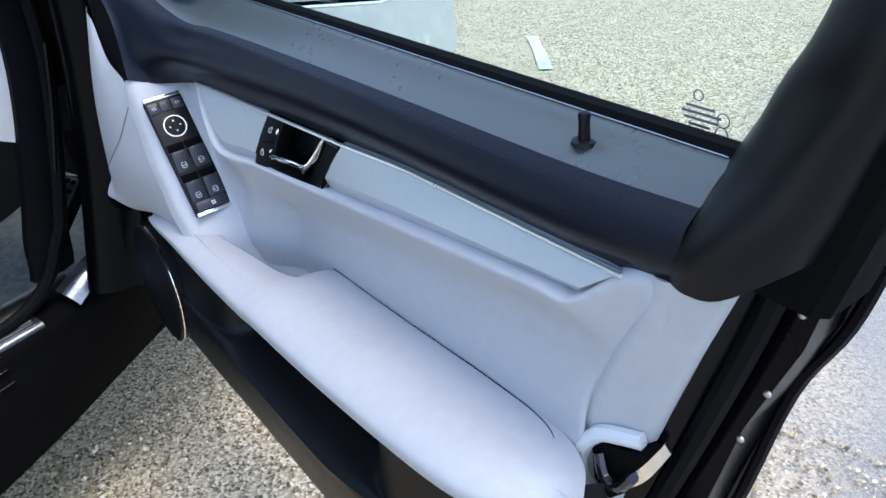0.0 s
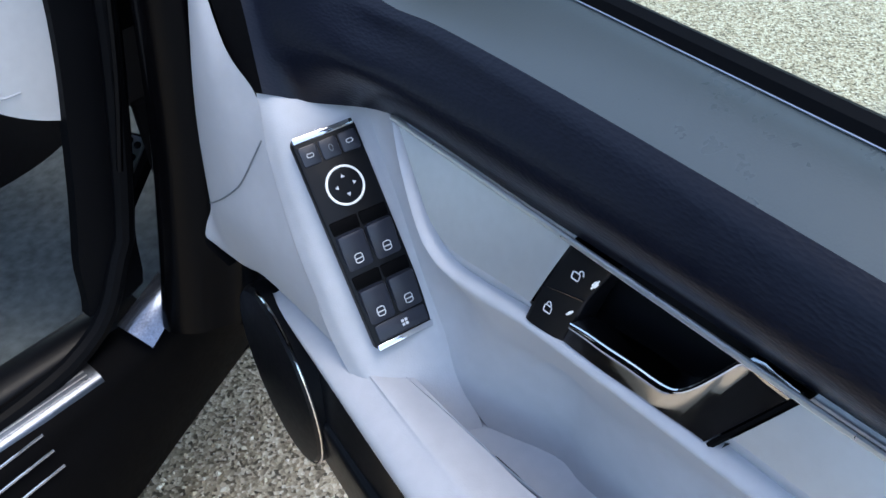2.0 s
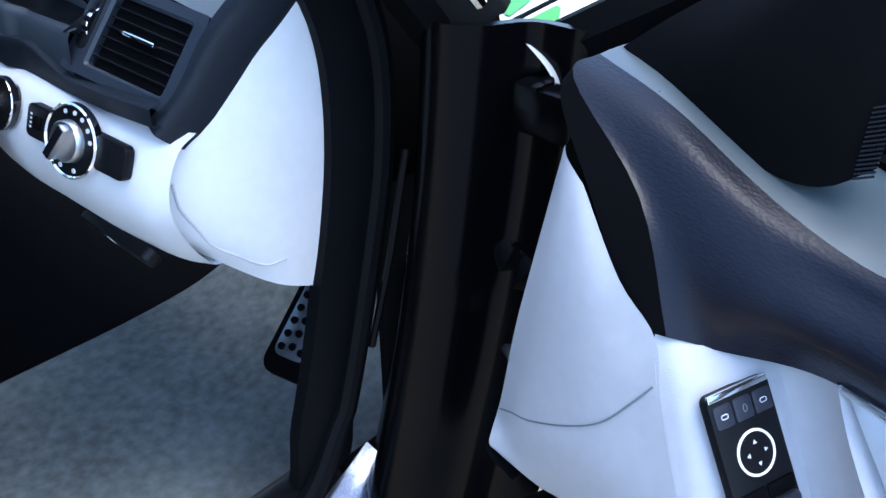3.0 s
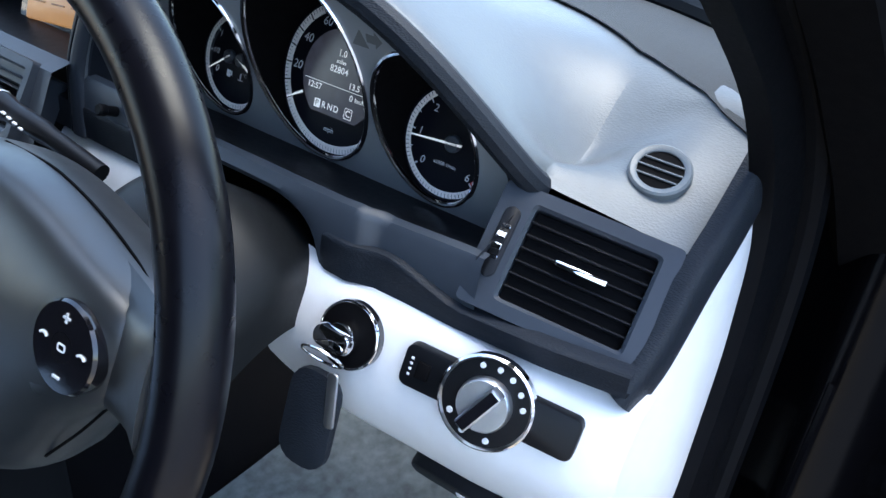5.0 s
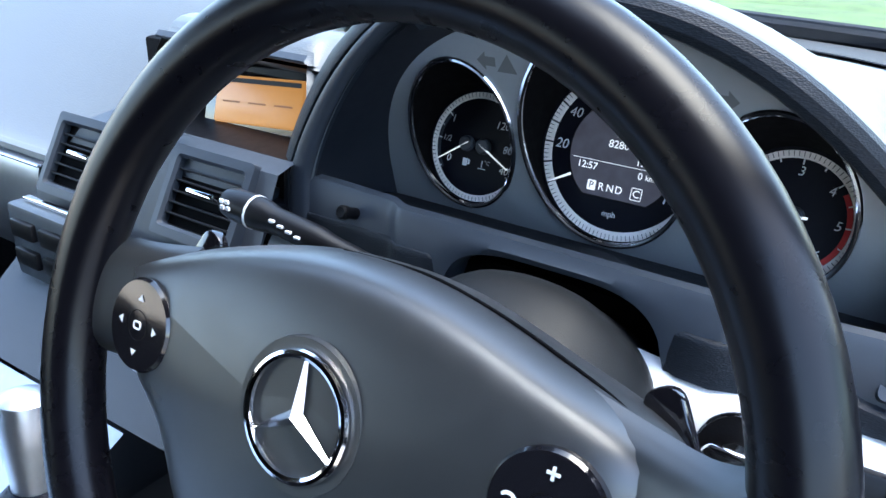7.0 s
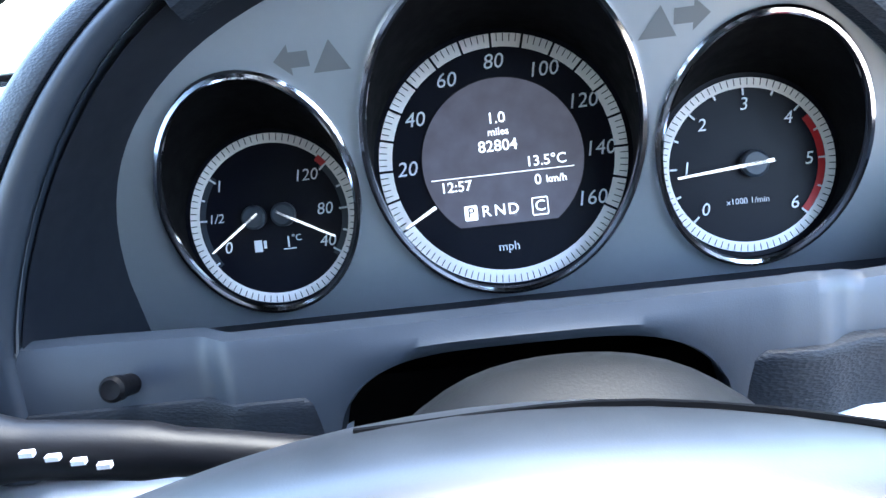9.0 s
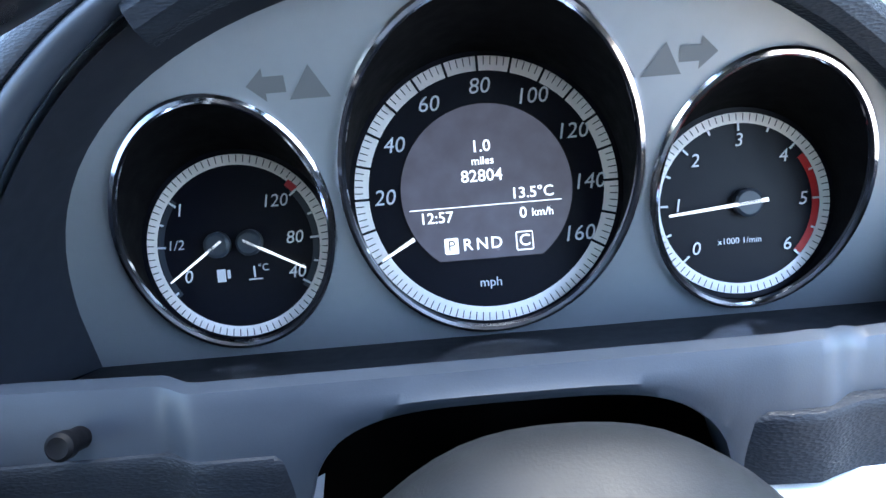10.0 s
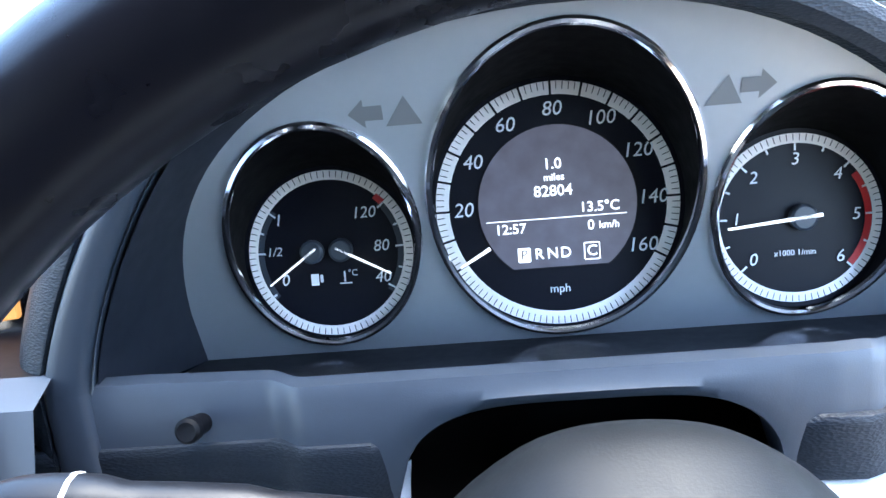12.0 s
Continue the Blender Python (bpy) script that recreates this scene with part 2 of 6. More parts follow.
def tube(path, r, n=12, closed=False, bm=None, flat=1.0):
    """A round bar along a path; r may be a list."""
    path = [Vector(p) for p in path]
    k, secs, up = len(path), [], None
    for i, p in enumerate(path):
        a = path[(i - 1) % k] if closed or i else p
        b = path[(i + 1) % k] if closed or i + 1 < k else p
        d = (b - a).normalized()
        up = (up - d * up.dot(d)).normalized() if up is not None and (up - d * up.dot(d)).length > 1e-4 else d.orthogonal().normalized()
        q, rr = d.cross(up), r[i] if isinstance(r, (list, tuple)) else r
        secs.append([p + (up * math.cos(2 * math.pi * j / n) * flat + q * math.sin(2 * math.pi * j / n)) * rr for j in range(n)])
    if closed:
        secs.append(secs[0])
        bm = loft(secs, closed=True, bm=bm)
        bmesh.ops.remove_doubles(bm, verts=bm.verts, dist=1e-6)
        return bm
    return loft(secs, closed=True, caps=True, bm=bm)


def box(x0, x1, y0, y1, z0, z1, r=0.0, seg=2, bm=None):
    own = bmesh.new()
    bmesh.ops.create_cube(own, size=1)
    for v in own.verts:
        v.co = Vector(((x0, x1)[v.co.x > 0], (y0, y1)[v.co.y > 0], (z0, z1)[v.co.z > 0]))
    if r:
        bmesh.ops.bevel(own, geom=own.edges[:], offset=r, segments=seg, profile=0.5, affect="EDGES")
    return own if bm is None else join(bm, own)


def join(bm, other):
    me = bpy.data.meshes.new("t")
    other.to_mesh(me)
    other.free()
    bm.from_mesh(me)
    bpy.data.meshes.remove(me)
    return bm


def slab(outline, z0, z1, r=0.0, seg=2):
    """A flat plate: an outline in x and y, from z0 to z1, with rounded edges."""
    bm = bmesh.new()
    f = bm.faces.new([bm.verts.new((x, y, z0)) for x, y in outline])
    ext = bmesh.ops.extrude_face_region(bm, geom=[f])
    bmesh.ops.translate(bm, verts=[g for g in ext["geom"] if isinstance(g, bmesh.types.BMVert)], vec=(0, 0, z1 - z0))
    if r:
        top = [e for e in bm.edges if all(abs(v.co.z - z1) < 1e-7 for v in e.verts)]
        bmesh.ops.bevel(bm, geom=top, offset=r, segments=seg, profile=0.5, affect="EDGES")
    return bm


def rrect(w, h, r, n=4, cx=0.0, cy=0.0):
    out = []
    for k, (sx, sy) in enumerate(((1, 1), (-1, 1), (-1, -1), (1, -1))):
        for j in range(n + 1):
            a = math.pi / 2 * (k + j / n)
            out.append((cx + sx * (w / 2 - r) + r * math.cos(a), cy + sy * (h / 2 - r) + r * math.sin(a)))
    return out


def ellipse(a, b, n=48, cx=0.0, cy=0.0, turn=0.0):
    c, s = math.cos(radians(turn)), math.sin(radians(turn))
    return [(cx + a * math.cos(t) * c - b * math.sin(t) * s, cy + a * math.cos(t) * s + b * math.sin(t) * c)
            for t in (2 * math.pi * i / n for i in range(n))]


def lathe(profile, n=40, bm=None):
    """Turns a profile of (radius, z) round the z axis."""
    return loft([[(r * math.cos(2 * math.pi * i / n), r * math.sin(2 * math.pi * i / n), z) for i in range(n)] for r, z in profile],
                closed=True, bm=bm)


def lid(profile, n=40):
    """A lathe that is closed at its last, smallest ring."""
    bm = lathe(profile, n)
    bm.verts.ensure_lookup_table()
    bm.faces.new(bm.verts[-n:])
    return bm


def words(text, size, material, parent, m, name="lettering", slant=0.0, label="", bold=0.0):
    """Flat raised lettering centred on the pose m."""
    c = bpy.data.curves.new("t", "FONT")
    c.body, c.size, c.align_x, c.align_y, c.shear, c.offset = text, size, "CENTER", "CENTER", slant, bold
    c.resolution_u = 3
    tmp = new("t", c)
    bpy.context.view_layer.update()
    me = bpy.data.meshes.new_from_object(tmp.evaluated_get(bpy.context.evaluated_depsgraph_get()))
    bpy.data.objects.remove(tmp)
    bpy.data.curves.remove(c)
    me.materials.clear()
    me.materials.append(material)
    return part(name, me, material, parent, label, m)


def axes(origin, x, z):
    """The pose with that x axis and, as near as may be, that z axis."""
    x = Vector(x).normalized()
    y = Vector(z).cross(x).normalized()
    return Matrix.Translation(origin) @ Matrix((x, y, x.cross(y))).transposed().to_4x4()


# ---- the setting ----
g = bmesh.new()
bmesh.ops.create_grid(g, x_segments=60, y_segments=60, size=1)
for v in g.verts:
    q = Vector((math.copysign(abs(v.co.x) ** 3, v.co.x), math.copysign(abs(v.co.y) ** 3, v.co.y), 0)) * 400
    v.co = Vector((q.x, q.y, 0.012 * noise.noise(q * 1.7) if q.length < 30 else 0))
tagged(part("ground", g, GROUND), "gravelly worn tarmac with sandy patches beside the car", "ground", kind="structure")
verge = smooth_loft([[(-40, y, 0.02), (-8, y, 0.05), (x - 0.3, y, 0.04), (x, y, -0.01)] for y, x in ((3.6, -2.1), (4.4, -1.8), (5.5, -2.15), (6.6, -2.0), (7.6, -1.2), (8.3, -0.3), (9.2, 3), (12, 12), (40, 25), (120, 40))], 4, 5)
tagged(part("grass_verge", verge, GRASS), "short green grass verge beside the road", "grass", kind="structure")
mark = smooth_loft([[(-0.34 + w, 2.80 + 0.3 * w, 0.009), (-0.20 + w * 0.9, 2.62 + 0.3 * w, 0.010), (-0.04 + w, 2.39 + 0.5 * w, 0.009)] for w in (0.0, 0.03, 0.055)], 3, 2)
tagged(part("road_marking", mark, LINE), "worn white road paint on the tarmac", "road marking", kind="structure")

# ---- the car's body round the driver's place ----
body = thing("car", "black car, white and green at the front, driver's doorway open", "car")
SEAL = [(0.372, -0.75, 0.40), (0.366, -0.25, 0.40), (0.360, -0.03, 0.42), (0.352, 0.015, 0.52), (0.348, 0.055, 0.65), (0.346, 0.088, 0.80),
        (0.343, 0.085, 0.92), (0.337, 0.030, 1.02), (0.325, -0.06, 1.10), (0.308, -0.16, 1.175), (0.28, -0.32, 1.28), (0.26, -0.75, 1.33)]
strip = spline(SEAL, 6)
part("pillar_trim", loft([[p + Vector((-0.012, -0.004, 0)), p + Vector((0.004, -0.004, 0)), p + Vector((0.010, 0.02, 0)), p + Vector((0.012, 0.045, 0.0)), p + Vector((0.004, 0.07, 0.0))] for p in strip[14:]]), RUBBER, body, "black plastic trim along the doorway")
part("door_seal", tube([p + Vector((0.014, 0.048 * min(1.0, max(0.0, (p.z - 0.42) / 0.1)), 0)) for p in strip], 0.012, 10), RUBBER, body, "soft black rubber door seal")
# flange and jamb behind the seal, towards the hinges
jamb = smooth_loft([[(0.35 + dx * 0.0 + k[0], y + k[1], z) for k in ((0.0, 0.09), (0.03, 0.06), (0.06, 0.03), (0.10, 0.05), (0.125, 0.09), (0.17, 0.10), (0.20, 0.13))]
                    for dx, y, z in ((0, 0.02, 0.41), (0, 0.04, 0.48), (0, 0.075, 0.62), (0, 0.10, 0.76), (0, 0.11, 0.85), (0, 0.115, 0.925))], 4, 4)
part("hinge_pillar", thick(jamb, 0.01), JAMB, body, "glossy black painted hinge pillar")
def sill_row(y):
    """The sill tucks in towards the ground and spreads a little rearwards."""
    o = min(0.085, max(-0.06, -0.32 * (y - 0.03)))
    return [(0.30, y, 0.36), (0.33, y, 0.402), (0.36, y, 0.405), (0.402 + 0.3 * o, y, 0.39), (0.408 + 0.4 * o, y, 0.36), (0.412 + 0.6 * o, y, 0.33), (0.408 + 0.8 * o, y, 0.28), (0.392 + o, y, 0.22), (0.375 + o, y, 0.20), (0.28, y, 0.20)]


sill = smooth_loft([sill_row(y) for y in (-1.0, -0.5, -0.3, -0.1, 0.04, 0.14, 0.22)], 3, 4)
part("sill", sill, MATT, body, "black door sill")
for k in range(3):
    part("sill_seam", tube([(0.404 + 0.010 * k + 0.3 * min(0.085, -0.32 * (y - 0.03)), y, 0.3905 - 0.019 * k) for y in (-0.9, -0.5, -0.3, -0.12)], 0.0018, 6), SMOKED, body, "thin bright line along the sill")
part("sill_cover", smooth_loft([[(0.285, y, 0.35), (0.30, y, 0.405), (0.33, y, 0.418), (0.352, y, 0.412), (0.36, y, 0.40)] for y in (-1.0, -0.4, -0.05, 0.06)], 4, 4), BLACK, body, "black plastic inner sill cover")
scuff = part("scuff_plate", smooth_loft([[(0.372, y, 0.402), (0.378, y, 0.405), (0.402, y, 0.400), (0.408, y, 0.393)] for y in (-1.0, -0.4, -0.035)], 3, 3), SCUFF, body, "ribbed brushed metal scuff plate")
for i in range(4):
    part("rib", tube([(0.379 + i * 0.0065, y, 0.4055 - i * 0.0016) for y in (-1.0, -0.5, -0.045)], 0.0011, 6), SATIN, scuff)
part("pillar_foot", smooth_loft([[(0.366, 0.088, 0.452), (0.388, 0.090, 0.444), (0.404, 0.092, 0.430)], [(0.372, 0.052, 0.440), (0.394, 0.056, 0.432), (0.411, 0.060, 0.416)], [(0.374, 0.014, 0.424), (0.398, 0.020, 0.416), (0.416, 0.028, 0.400)]], 4, 4), FOOT_SHEEN, body, "polished black curved foot of the pillar")
# windscreen pillar, roof and closed sides
def bar(points, w, d, material, name, label):
    """A pillar of rounded section: w across the car, d along it."""
    pts = spline(points, 6)
    return part(name, loft([[p + Vector((w * sx, d * sy, 0.4 * d * sy)) for sx, sy in ((-1, -.6), (-.6, -1), (.6, -1), (1, -.6), (1, .6), (.6, 1), (-.6, 1), (-1, .6))] for p in pts], closed=True, caps=True), material, body, label)
bar([(0.40, 0.21, 0.90), (0.385, 0.13, 1.00), (0.365, 0.0, 1.12), (0.335, -0.14, 1.22), (0.29, -0.36, 1.32)], 0.030, 0.040, MATT, "windscreen_pillar", "black trimmed windscreen pillar")
part("pillar_chrome", tube(spline([(0.47, 0.145, 0.952), (0.465, 0.10, 1.0), (0.44, 0.0, 1.10), (0.36, -0.2, 1.27)], 6), 0.006, 8), CHROME, body, "bright chrome strip on the outer pillar")
part("roof", box(-1.10, 0.37, -1.9, -0.35, 1.36, 1.42, 0.02), MATT, body, "dark roof over the cabin")
part("passenger_side", box(-1.22, -1.14, -1.9, 0.3, 0.25, 0.88, 0.02), MATT, body, "dark trimmed passenger side")
# unseen plain wall up to the roof, added to darken wheel and hood
part("rear_light_block", box(-1.14, 0.35, -1.9, -1.82, 0.25, 1.37, 0.02), MATT, body, "unseen dark wall added to block light from behind")
part("rear_side", box(0.30, 0.40, -1.9, -0.98, 0.25, 1.38, 0.02), MATT, body, "dark centre pillar and rear side")
part("floor", box(-1.14, 0.345, -1.85, 0.75, 0.22, 0.27, 0.0), DARKCARPET, body, "black carpeted floor")
fw = smooth_loft([[(-0.26, y, z), (0.0, y, z), (0.33, y, z)] for y, z in ((-0.6, 0.285), (0.0, 0.285), (0.22, 0.295), (0.36, 0.36), (0.46, 0.48), (0.50, 0.62))], 3, 5)
part("firewall_carpet", fw, DARKCARPET, body, "black carpet in the footwell")
part("footwell_side", box(0.345, 0.36, 0.13, 0.62, 0.27, 0.66, 0.005), DARKCARPET, body, "black carpeted kick panel")
part("firewall", box(-1.2, 0.40, 0.60, 0.65, 0.2, 0.86), MATT, body, "dark bulkhead behind the dashboard")
def bonnet_edge(y):
    return 0.445 - 0.15 * (y - 0.2) - 0.10 * max(0.0, y - 0.5)


def bonnet_at(x, y):
    """The bonnet and the wing's top share one crowned surface that falls towards the nose."""
    k = abs((x + 0.37) / 0.86)
    return Vector((x, y, 0.955 - 0.046 * k ** 3 - 0.02 * max(0.0, y - 0.25) - 0.30 * max(0.0, y - 0.55) ** 1.3))


def wing_at(u, y):
    """The front wing: u from the bonnet's edge, over the shoulder and down the side."""
    e = bonnet_edge(y) + 0.004
    top = bonnet_at(e, y)
    return Vector(spline([top, (e + 0.030, y, top.z - 0.012), (e + 0.058, y, top.z - 0.040), (e + 0.074, y, top.z - 0.11), (e + 0.078, y, 0.42)], 6)[int(round(u * 24))])


YS = (0.20, 0.27, 0.34, 0.42, 0.50, 0.60, 0.72, 0.86, 1.0, 1.2, 1.4)
part("bonnet", loft([[bonnet_at(bonnet_edge(y) * (1 - u) + (-0.74 - bonnet_edge(y)) * u, max(y, 0.20 + 0.42 * min(1.0, u * 4))) for u in (0, 0.05, 0.1, 0.2, 0.3, 0.4, 0.5, 0.6, 0.7, 0.8, 0.9, 1.0)] for y in YS]), VANWHITE, body, "white bonnet with green decals", sharp=60)
part("front_wing", loft([[wing_at(u / 24, y) for u in range(25)] for y in YS]), VANWHITE, body, "white front wing with green decals", sharp=60)
part("bonnet_gap", tube([bonnet_at(bonnet_edge(y) + 0.002, y) + Vector((0, 0, 0.0004)) for y in YS], 0.0024, 6), MATT, body, "dark gap between bonnet and wing")
part("decal", loft([[bonnet_at(bonnet_edge(y) - a, y) + Vector((0, 0, 0.0015)) for a in (w0, w0 * 0.6 + w1 * 0.4, w1)] for y, w0, w1 in ((0.22, 0.004, 0.010), (0.26, 0.010, 0.034), (0.30, 0.020, 0.054), (0.35, 0.030, 0.074), (0.40, 0.036, 0.090), (0.45, 0.048, 0.096), (0.50, 0.064, 0.092), (0.53, 0.074, 0.080))]), GREEN, body, "wavy green vinyl decal", sharp=60)
part("decal", loft([[wing_at(u / 24, y) + Vector((0.0015, 0, 0.001)) for u in (a, (a + b) // 2, b)] for y, a, b in ((0.36, 10, 12), (0.40, 8, 14), (0.45, 7, 16), (0.52, 7, 18), (0.58, 8, 16), (0.64, 9, 12))]), GREEN, body, "green vinyl decal on the wing's side", sharp=60)
part("decal", loft([[wing_at(u / 24, y) + Vector((0.0005, 0, 0.0015)) for u in (a, (a + b) // 2, b)] for y, a, b in ((0.205, 1, 4), (0.23, 1, 6), (0.26, 1, 4), (0.28, 1, 2))]), GREEN, body, "small green vinyl decal", sharp=60)
ws = smooth_loft([[(x, 0.43 - 0.10 * ((x + 0.37) / 0.8) ** 2, 0.965), (x * 0.93, 0.05 - 0.1 * ((x + 0.37) / 0.8) ** 2, 1.19), (x * 0.86 - 0.03, -0.36, 1.375)] for x in (-1.12, -0.8, -0.37, 0.06, 0.38)], 4, 5)
pane = part("windscreen", ws, CLEAR, body, "clear windscreen glass")
pane.visible_shadow = False

mat_thing = thing("floor_mat", "grey-blue carpet mat, lightly soiled, on the driver's floor", "car mat")
fm = smooth_loft([[(-0.235, y, z), (-0.1, y, z + 0.004), (0.1, y, z + 0.004), (w, y, z)] for y, z, w in ((-0.75, 0.297, 0.31), (-0.2, 0.297, 0.32), (0.12, 0.30, 0.33), (0.27, 0.325, 0.33), (0.36, 0.39, 0.20))], 4, 5)
part("carpet", thick(fm, 0.006), CARPET, mat_thing)
pedal = thing("accelerator_pedal", "metal accelerator pedal with black rubber studs", "pedal", axes((0.155, 0.155, 0.44), (1, 0.25, 0), (0.15, -0.55, 0.80)))
part("pad", slab(rrect(0.075, 0.150, 0.02, cy=0.02), -0.012, 0.004, 0.003), MATT, pedal, "black pedal backing")
part("plate", slab(rrect(0.052, 0.12, 0.012, cy=0.03), 0.004, 0.007, 0.001), SATIN, pedal, "brushed metal plate")
for i in range(3):
    for j in range(6):
        part("stud", lid([(0.0055, 0), (0.005, 0.003), (0.003, 0.0035)], 10), RUBBER, pedal, m=pose(-0.016 + i * 0.016, -0.018 + j * 0.019 + 0.004 * (i % 2), 0.007))

# ---- the open door ----
DOOR = axes((0.55, 0.235, 0), (0.949, -0.316, 0), (0, 0, 1))
door = thing("driver_side_door", "open black driver's door with pale grey and black trim", "car door", DOOR)


def d(s, m, z):
    """A place in the door: s from the hinge rearwards, m inwards from the glass, z up."""
    return Vector((s, -m, z))


shell = bmesh.new()
SHELL = [(0.0, 0.30), (0.0, 0.862), (1.0, 0.868), (1.066, 0.868), (1.049, 0.795), (1.016, 0.71), (0.984, 0.583), (0.945, 0.45), (0.89, 0.34), (0.80, 0.29)]
shell = loft([[d(s, m, z) for s, z in SHELL] for m in (-0.075, -0.06, -0.03, -0.012)], closed=True, caps=True)
part("outer_shell", shell, PAINT, door, "glossy black painted door shell")
part("rear_edge", tube(spline([d(1.045, 0.0, 0.89), d(1.029, 0.0, 0.82), d(0.992, 0.0, 0.70), d(0.945, 0.0, 0.56), d(0.90, 0.0, 0.42)], 5), 0.009, 8), RUBBER, door, "black rubber seal down the door edge")
FRAME = [d(1.03, -0.025, 0.84), d(1.060, -0.035, 0.95), d(1.100, -0.055, 1.12), d(1.11, -0.09, 1.30), d(1.0, -0.12, 1.37), d(0.6, -0.11, 1.31), d(0.3, -0.075, 1.125), d(0.05, -0.02, 0.965), d(-0.11, 0.0, 0.868)]
fr = spline(FRAME, 6)
secs = []
for i, p in enumerate(fr):
    t = (fr[min(i + 1, len(fr) - 1)] - fr[max(i - 1, 0)]).normalized()
    side = t.cross(Vector((0, 1, 0))).normalized()
    w = 0.036 - 0.010 * min(1.0, i / 40)
    secs.append([p + side * a * w + Vector((0, b, 0)) for a, b in ((-1, 0.02), (-1, -0.02), (-.8, -0.03), (.1, -0.04), (.85, -0.03), (1, -0.01), (1, 0.02))])
part("window_frame", loft(secs, closed=True, caps=True), MATT, door, "matt black window frame")
part("window_glass", thick(loft([[d(0.0, -0.03, 0.88), d(0.5, -0.03, 0.88), d(1.05, -0.03, 0.88)], [d(0.1, -0.045, 0.99), d(0.5, -0.055, 1.08), d(1.08, -0.055, 1.12)], [d(0.33, -0.08, 1.13), d(0.6, -0.10, 1.29), d(1.08, -0.10, 1.34)]]), 0.004), GLASS, door, "green-tinted side window").visible_shadow = False
part("belt_seal", tube([d(0.2 + 0.1 * i, -0.018, 0.904) for i in range(9)], 0.008, 8), RUBBER, door, "black rubber seal along the glass")

# upper pad: ledge at the glass, crease, bulging leather, and a flare to the front
def pad_row(s, ledge, bulge, low_m, low_z, drop=0.0):
    return [d(s, -0.012, 0.904), d(s, 0.004, 0.900), d(s, ledge, 0.885), d(s, ledge + 0.013, 0.873), d(s, bulge, 0.850 + drop), d(s, low_m, low_z)]


PAD = [pad_row(0.992, 0.022, 0.040, 0.032, 0.832), pad_row(0.9, 0.030, 0.051, 0.0365, 0.8292), pad_row(0.7, 0.033, 0.054, 0.0325, 0.8222), pad_row(0.55, 0.036, 0.058, 0.0415, 0.8190),
       pad_row(0.42, 0.040, 0.066, 0.055, 0.819), pad_row(0.32, 0.046, 0.076, 0.062, 0.818), pad_row(0.27, 0.054, 0.086, 0.068, 0.814),
       [d(0.21, -0.012, 0.908), d(0.21, 0.012, 0.906), d(0.21, 0.060, 0.897), d(0.217, 0.080, 0.886), d(0.226, 0.100, 0.850), d(0.230, 0.098, 0.812)],
       [d(0.12, -0.012, 0.925), d(0.118, 0.02, 0.930), d(0.125, 0.066, 0.924), d(0.15, 0.088, 0.910), d(0.190, 0.108, 0.862), d(0.218, 0.115, 0.817)],
       [d(0.05, -0.012, 0.93), d(0.045, 0.02, 0.938), d(0.05, 0.07, 0.936), d(0.062, 0.100, 0.928), d(0.155, 0.112, 0.885), d(0.211, 0.126, 0.820)]]
PADX = [spline(r, 5) for r in PAD]
PADR = list(zip(*[spline(c, 5) for c in zip(*PADX)]))
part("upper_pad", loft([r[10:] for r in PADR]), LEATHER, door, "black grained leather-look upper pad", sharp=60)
# same pad, its upward ledge coloured grey-green for reflected sky
part("pad_ledge", loft([r[:11] for r in PADR]), PAD_SHEEN, door, "smooth ledge below the glass, sky sheen in its grey-green colour", sharp=60)
part("belt_line", tube([d(0.21 + 0.0388 * i, -0.0095, 0.9045) for i in range(21)], 0.0005, 6), SATIN, door, "thin bright line beside the seal")
edge_strip = smooth_loft([[d(0.045, 0.02, 0.938), d(0.05, 0.07, 0.936), d(0.062, 0.100, 0.928), d(0.155, 0.112, 0.885), d(0.211, 0.126, 0.820)],
                          [d(0.03, 0.03, 0.930), d(0.04, 0.08, 0.925), d(0.060, 0.108, 0.915), d(0.122, 0.124, 0.875), d(0.188, 0.134, 0.815)]], 5, 3)
part("pad_edge", edge_strip, MATT, door, "matt black end of the pad")

# silver trim in two pieces either side of the handle, each with a darker lower facet
def along(x, knots):
    """Straight interpolation between (place, value) knots."""
    for (a, u), (b, v) in zip(knots, knots[1:]):
        if x <= b:
            return u + (v - u) * max(0.0, (x - a) / (b - a))
    return knots[-1][1]


def top_z(s):
    return 0.818 + 0.012 * max(0.0, (s - 0.6) / 0.35)


def low_z(s):
    return along(s, ((0.44, 0.762), (0.56, 0.763), (0.93, 0.802)))


def on_trim(s, z, out=0.0):
    """A place on the face that trim, lock buttons and handle share."""
    a = along(s, ((0.29, 0.0642), (0.594, 0.0405), (0.70, 0.034), (0.95, 0.0395)))
    b = along(s, ((0.30, 0.093), (0.44, 0.074), (0.56, 0.0585), (0.93, 0.052)))
    return d(s, a + (b - a) * (top_z(s) - z) / (top_z(s) - low_z(s)) + out, z)


def trim_low(s):
    return on_trim(s, low_z(s))


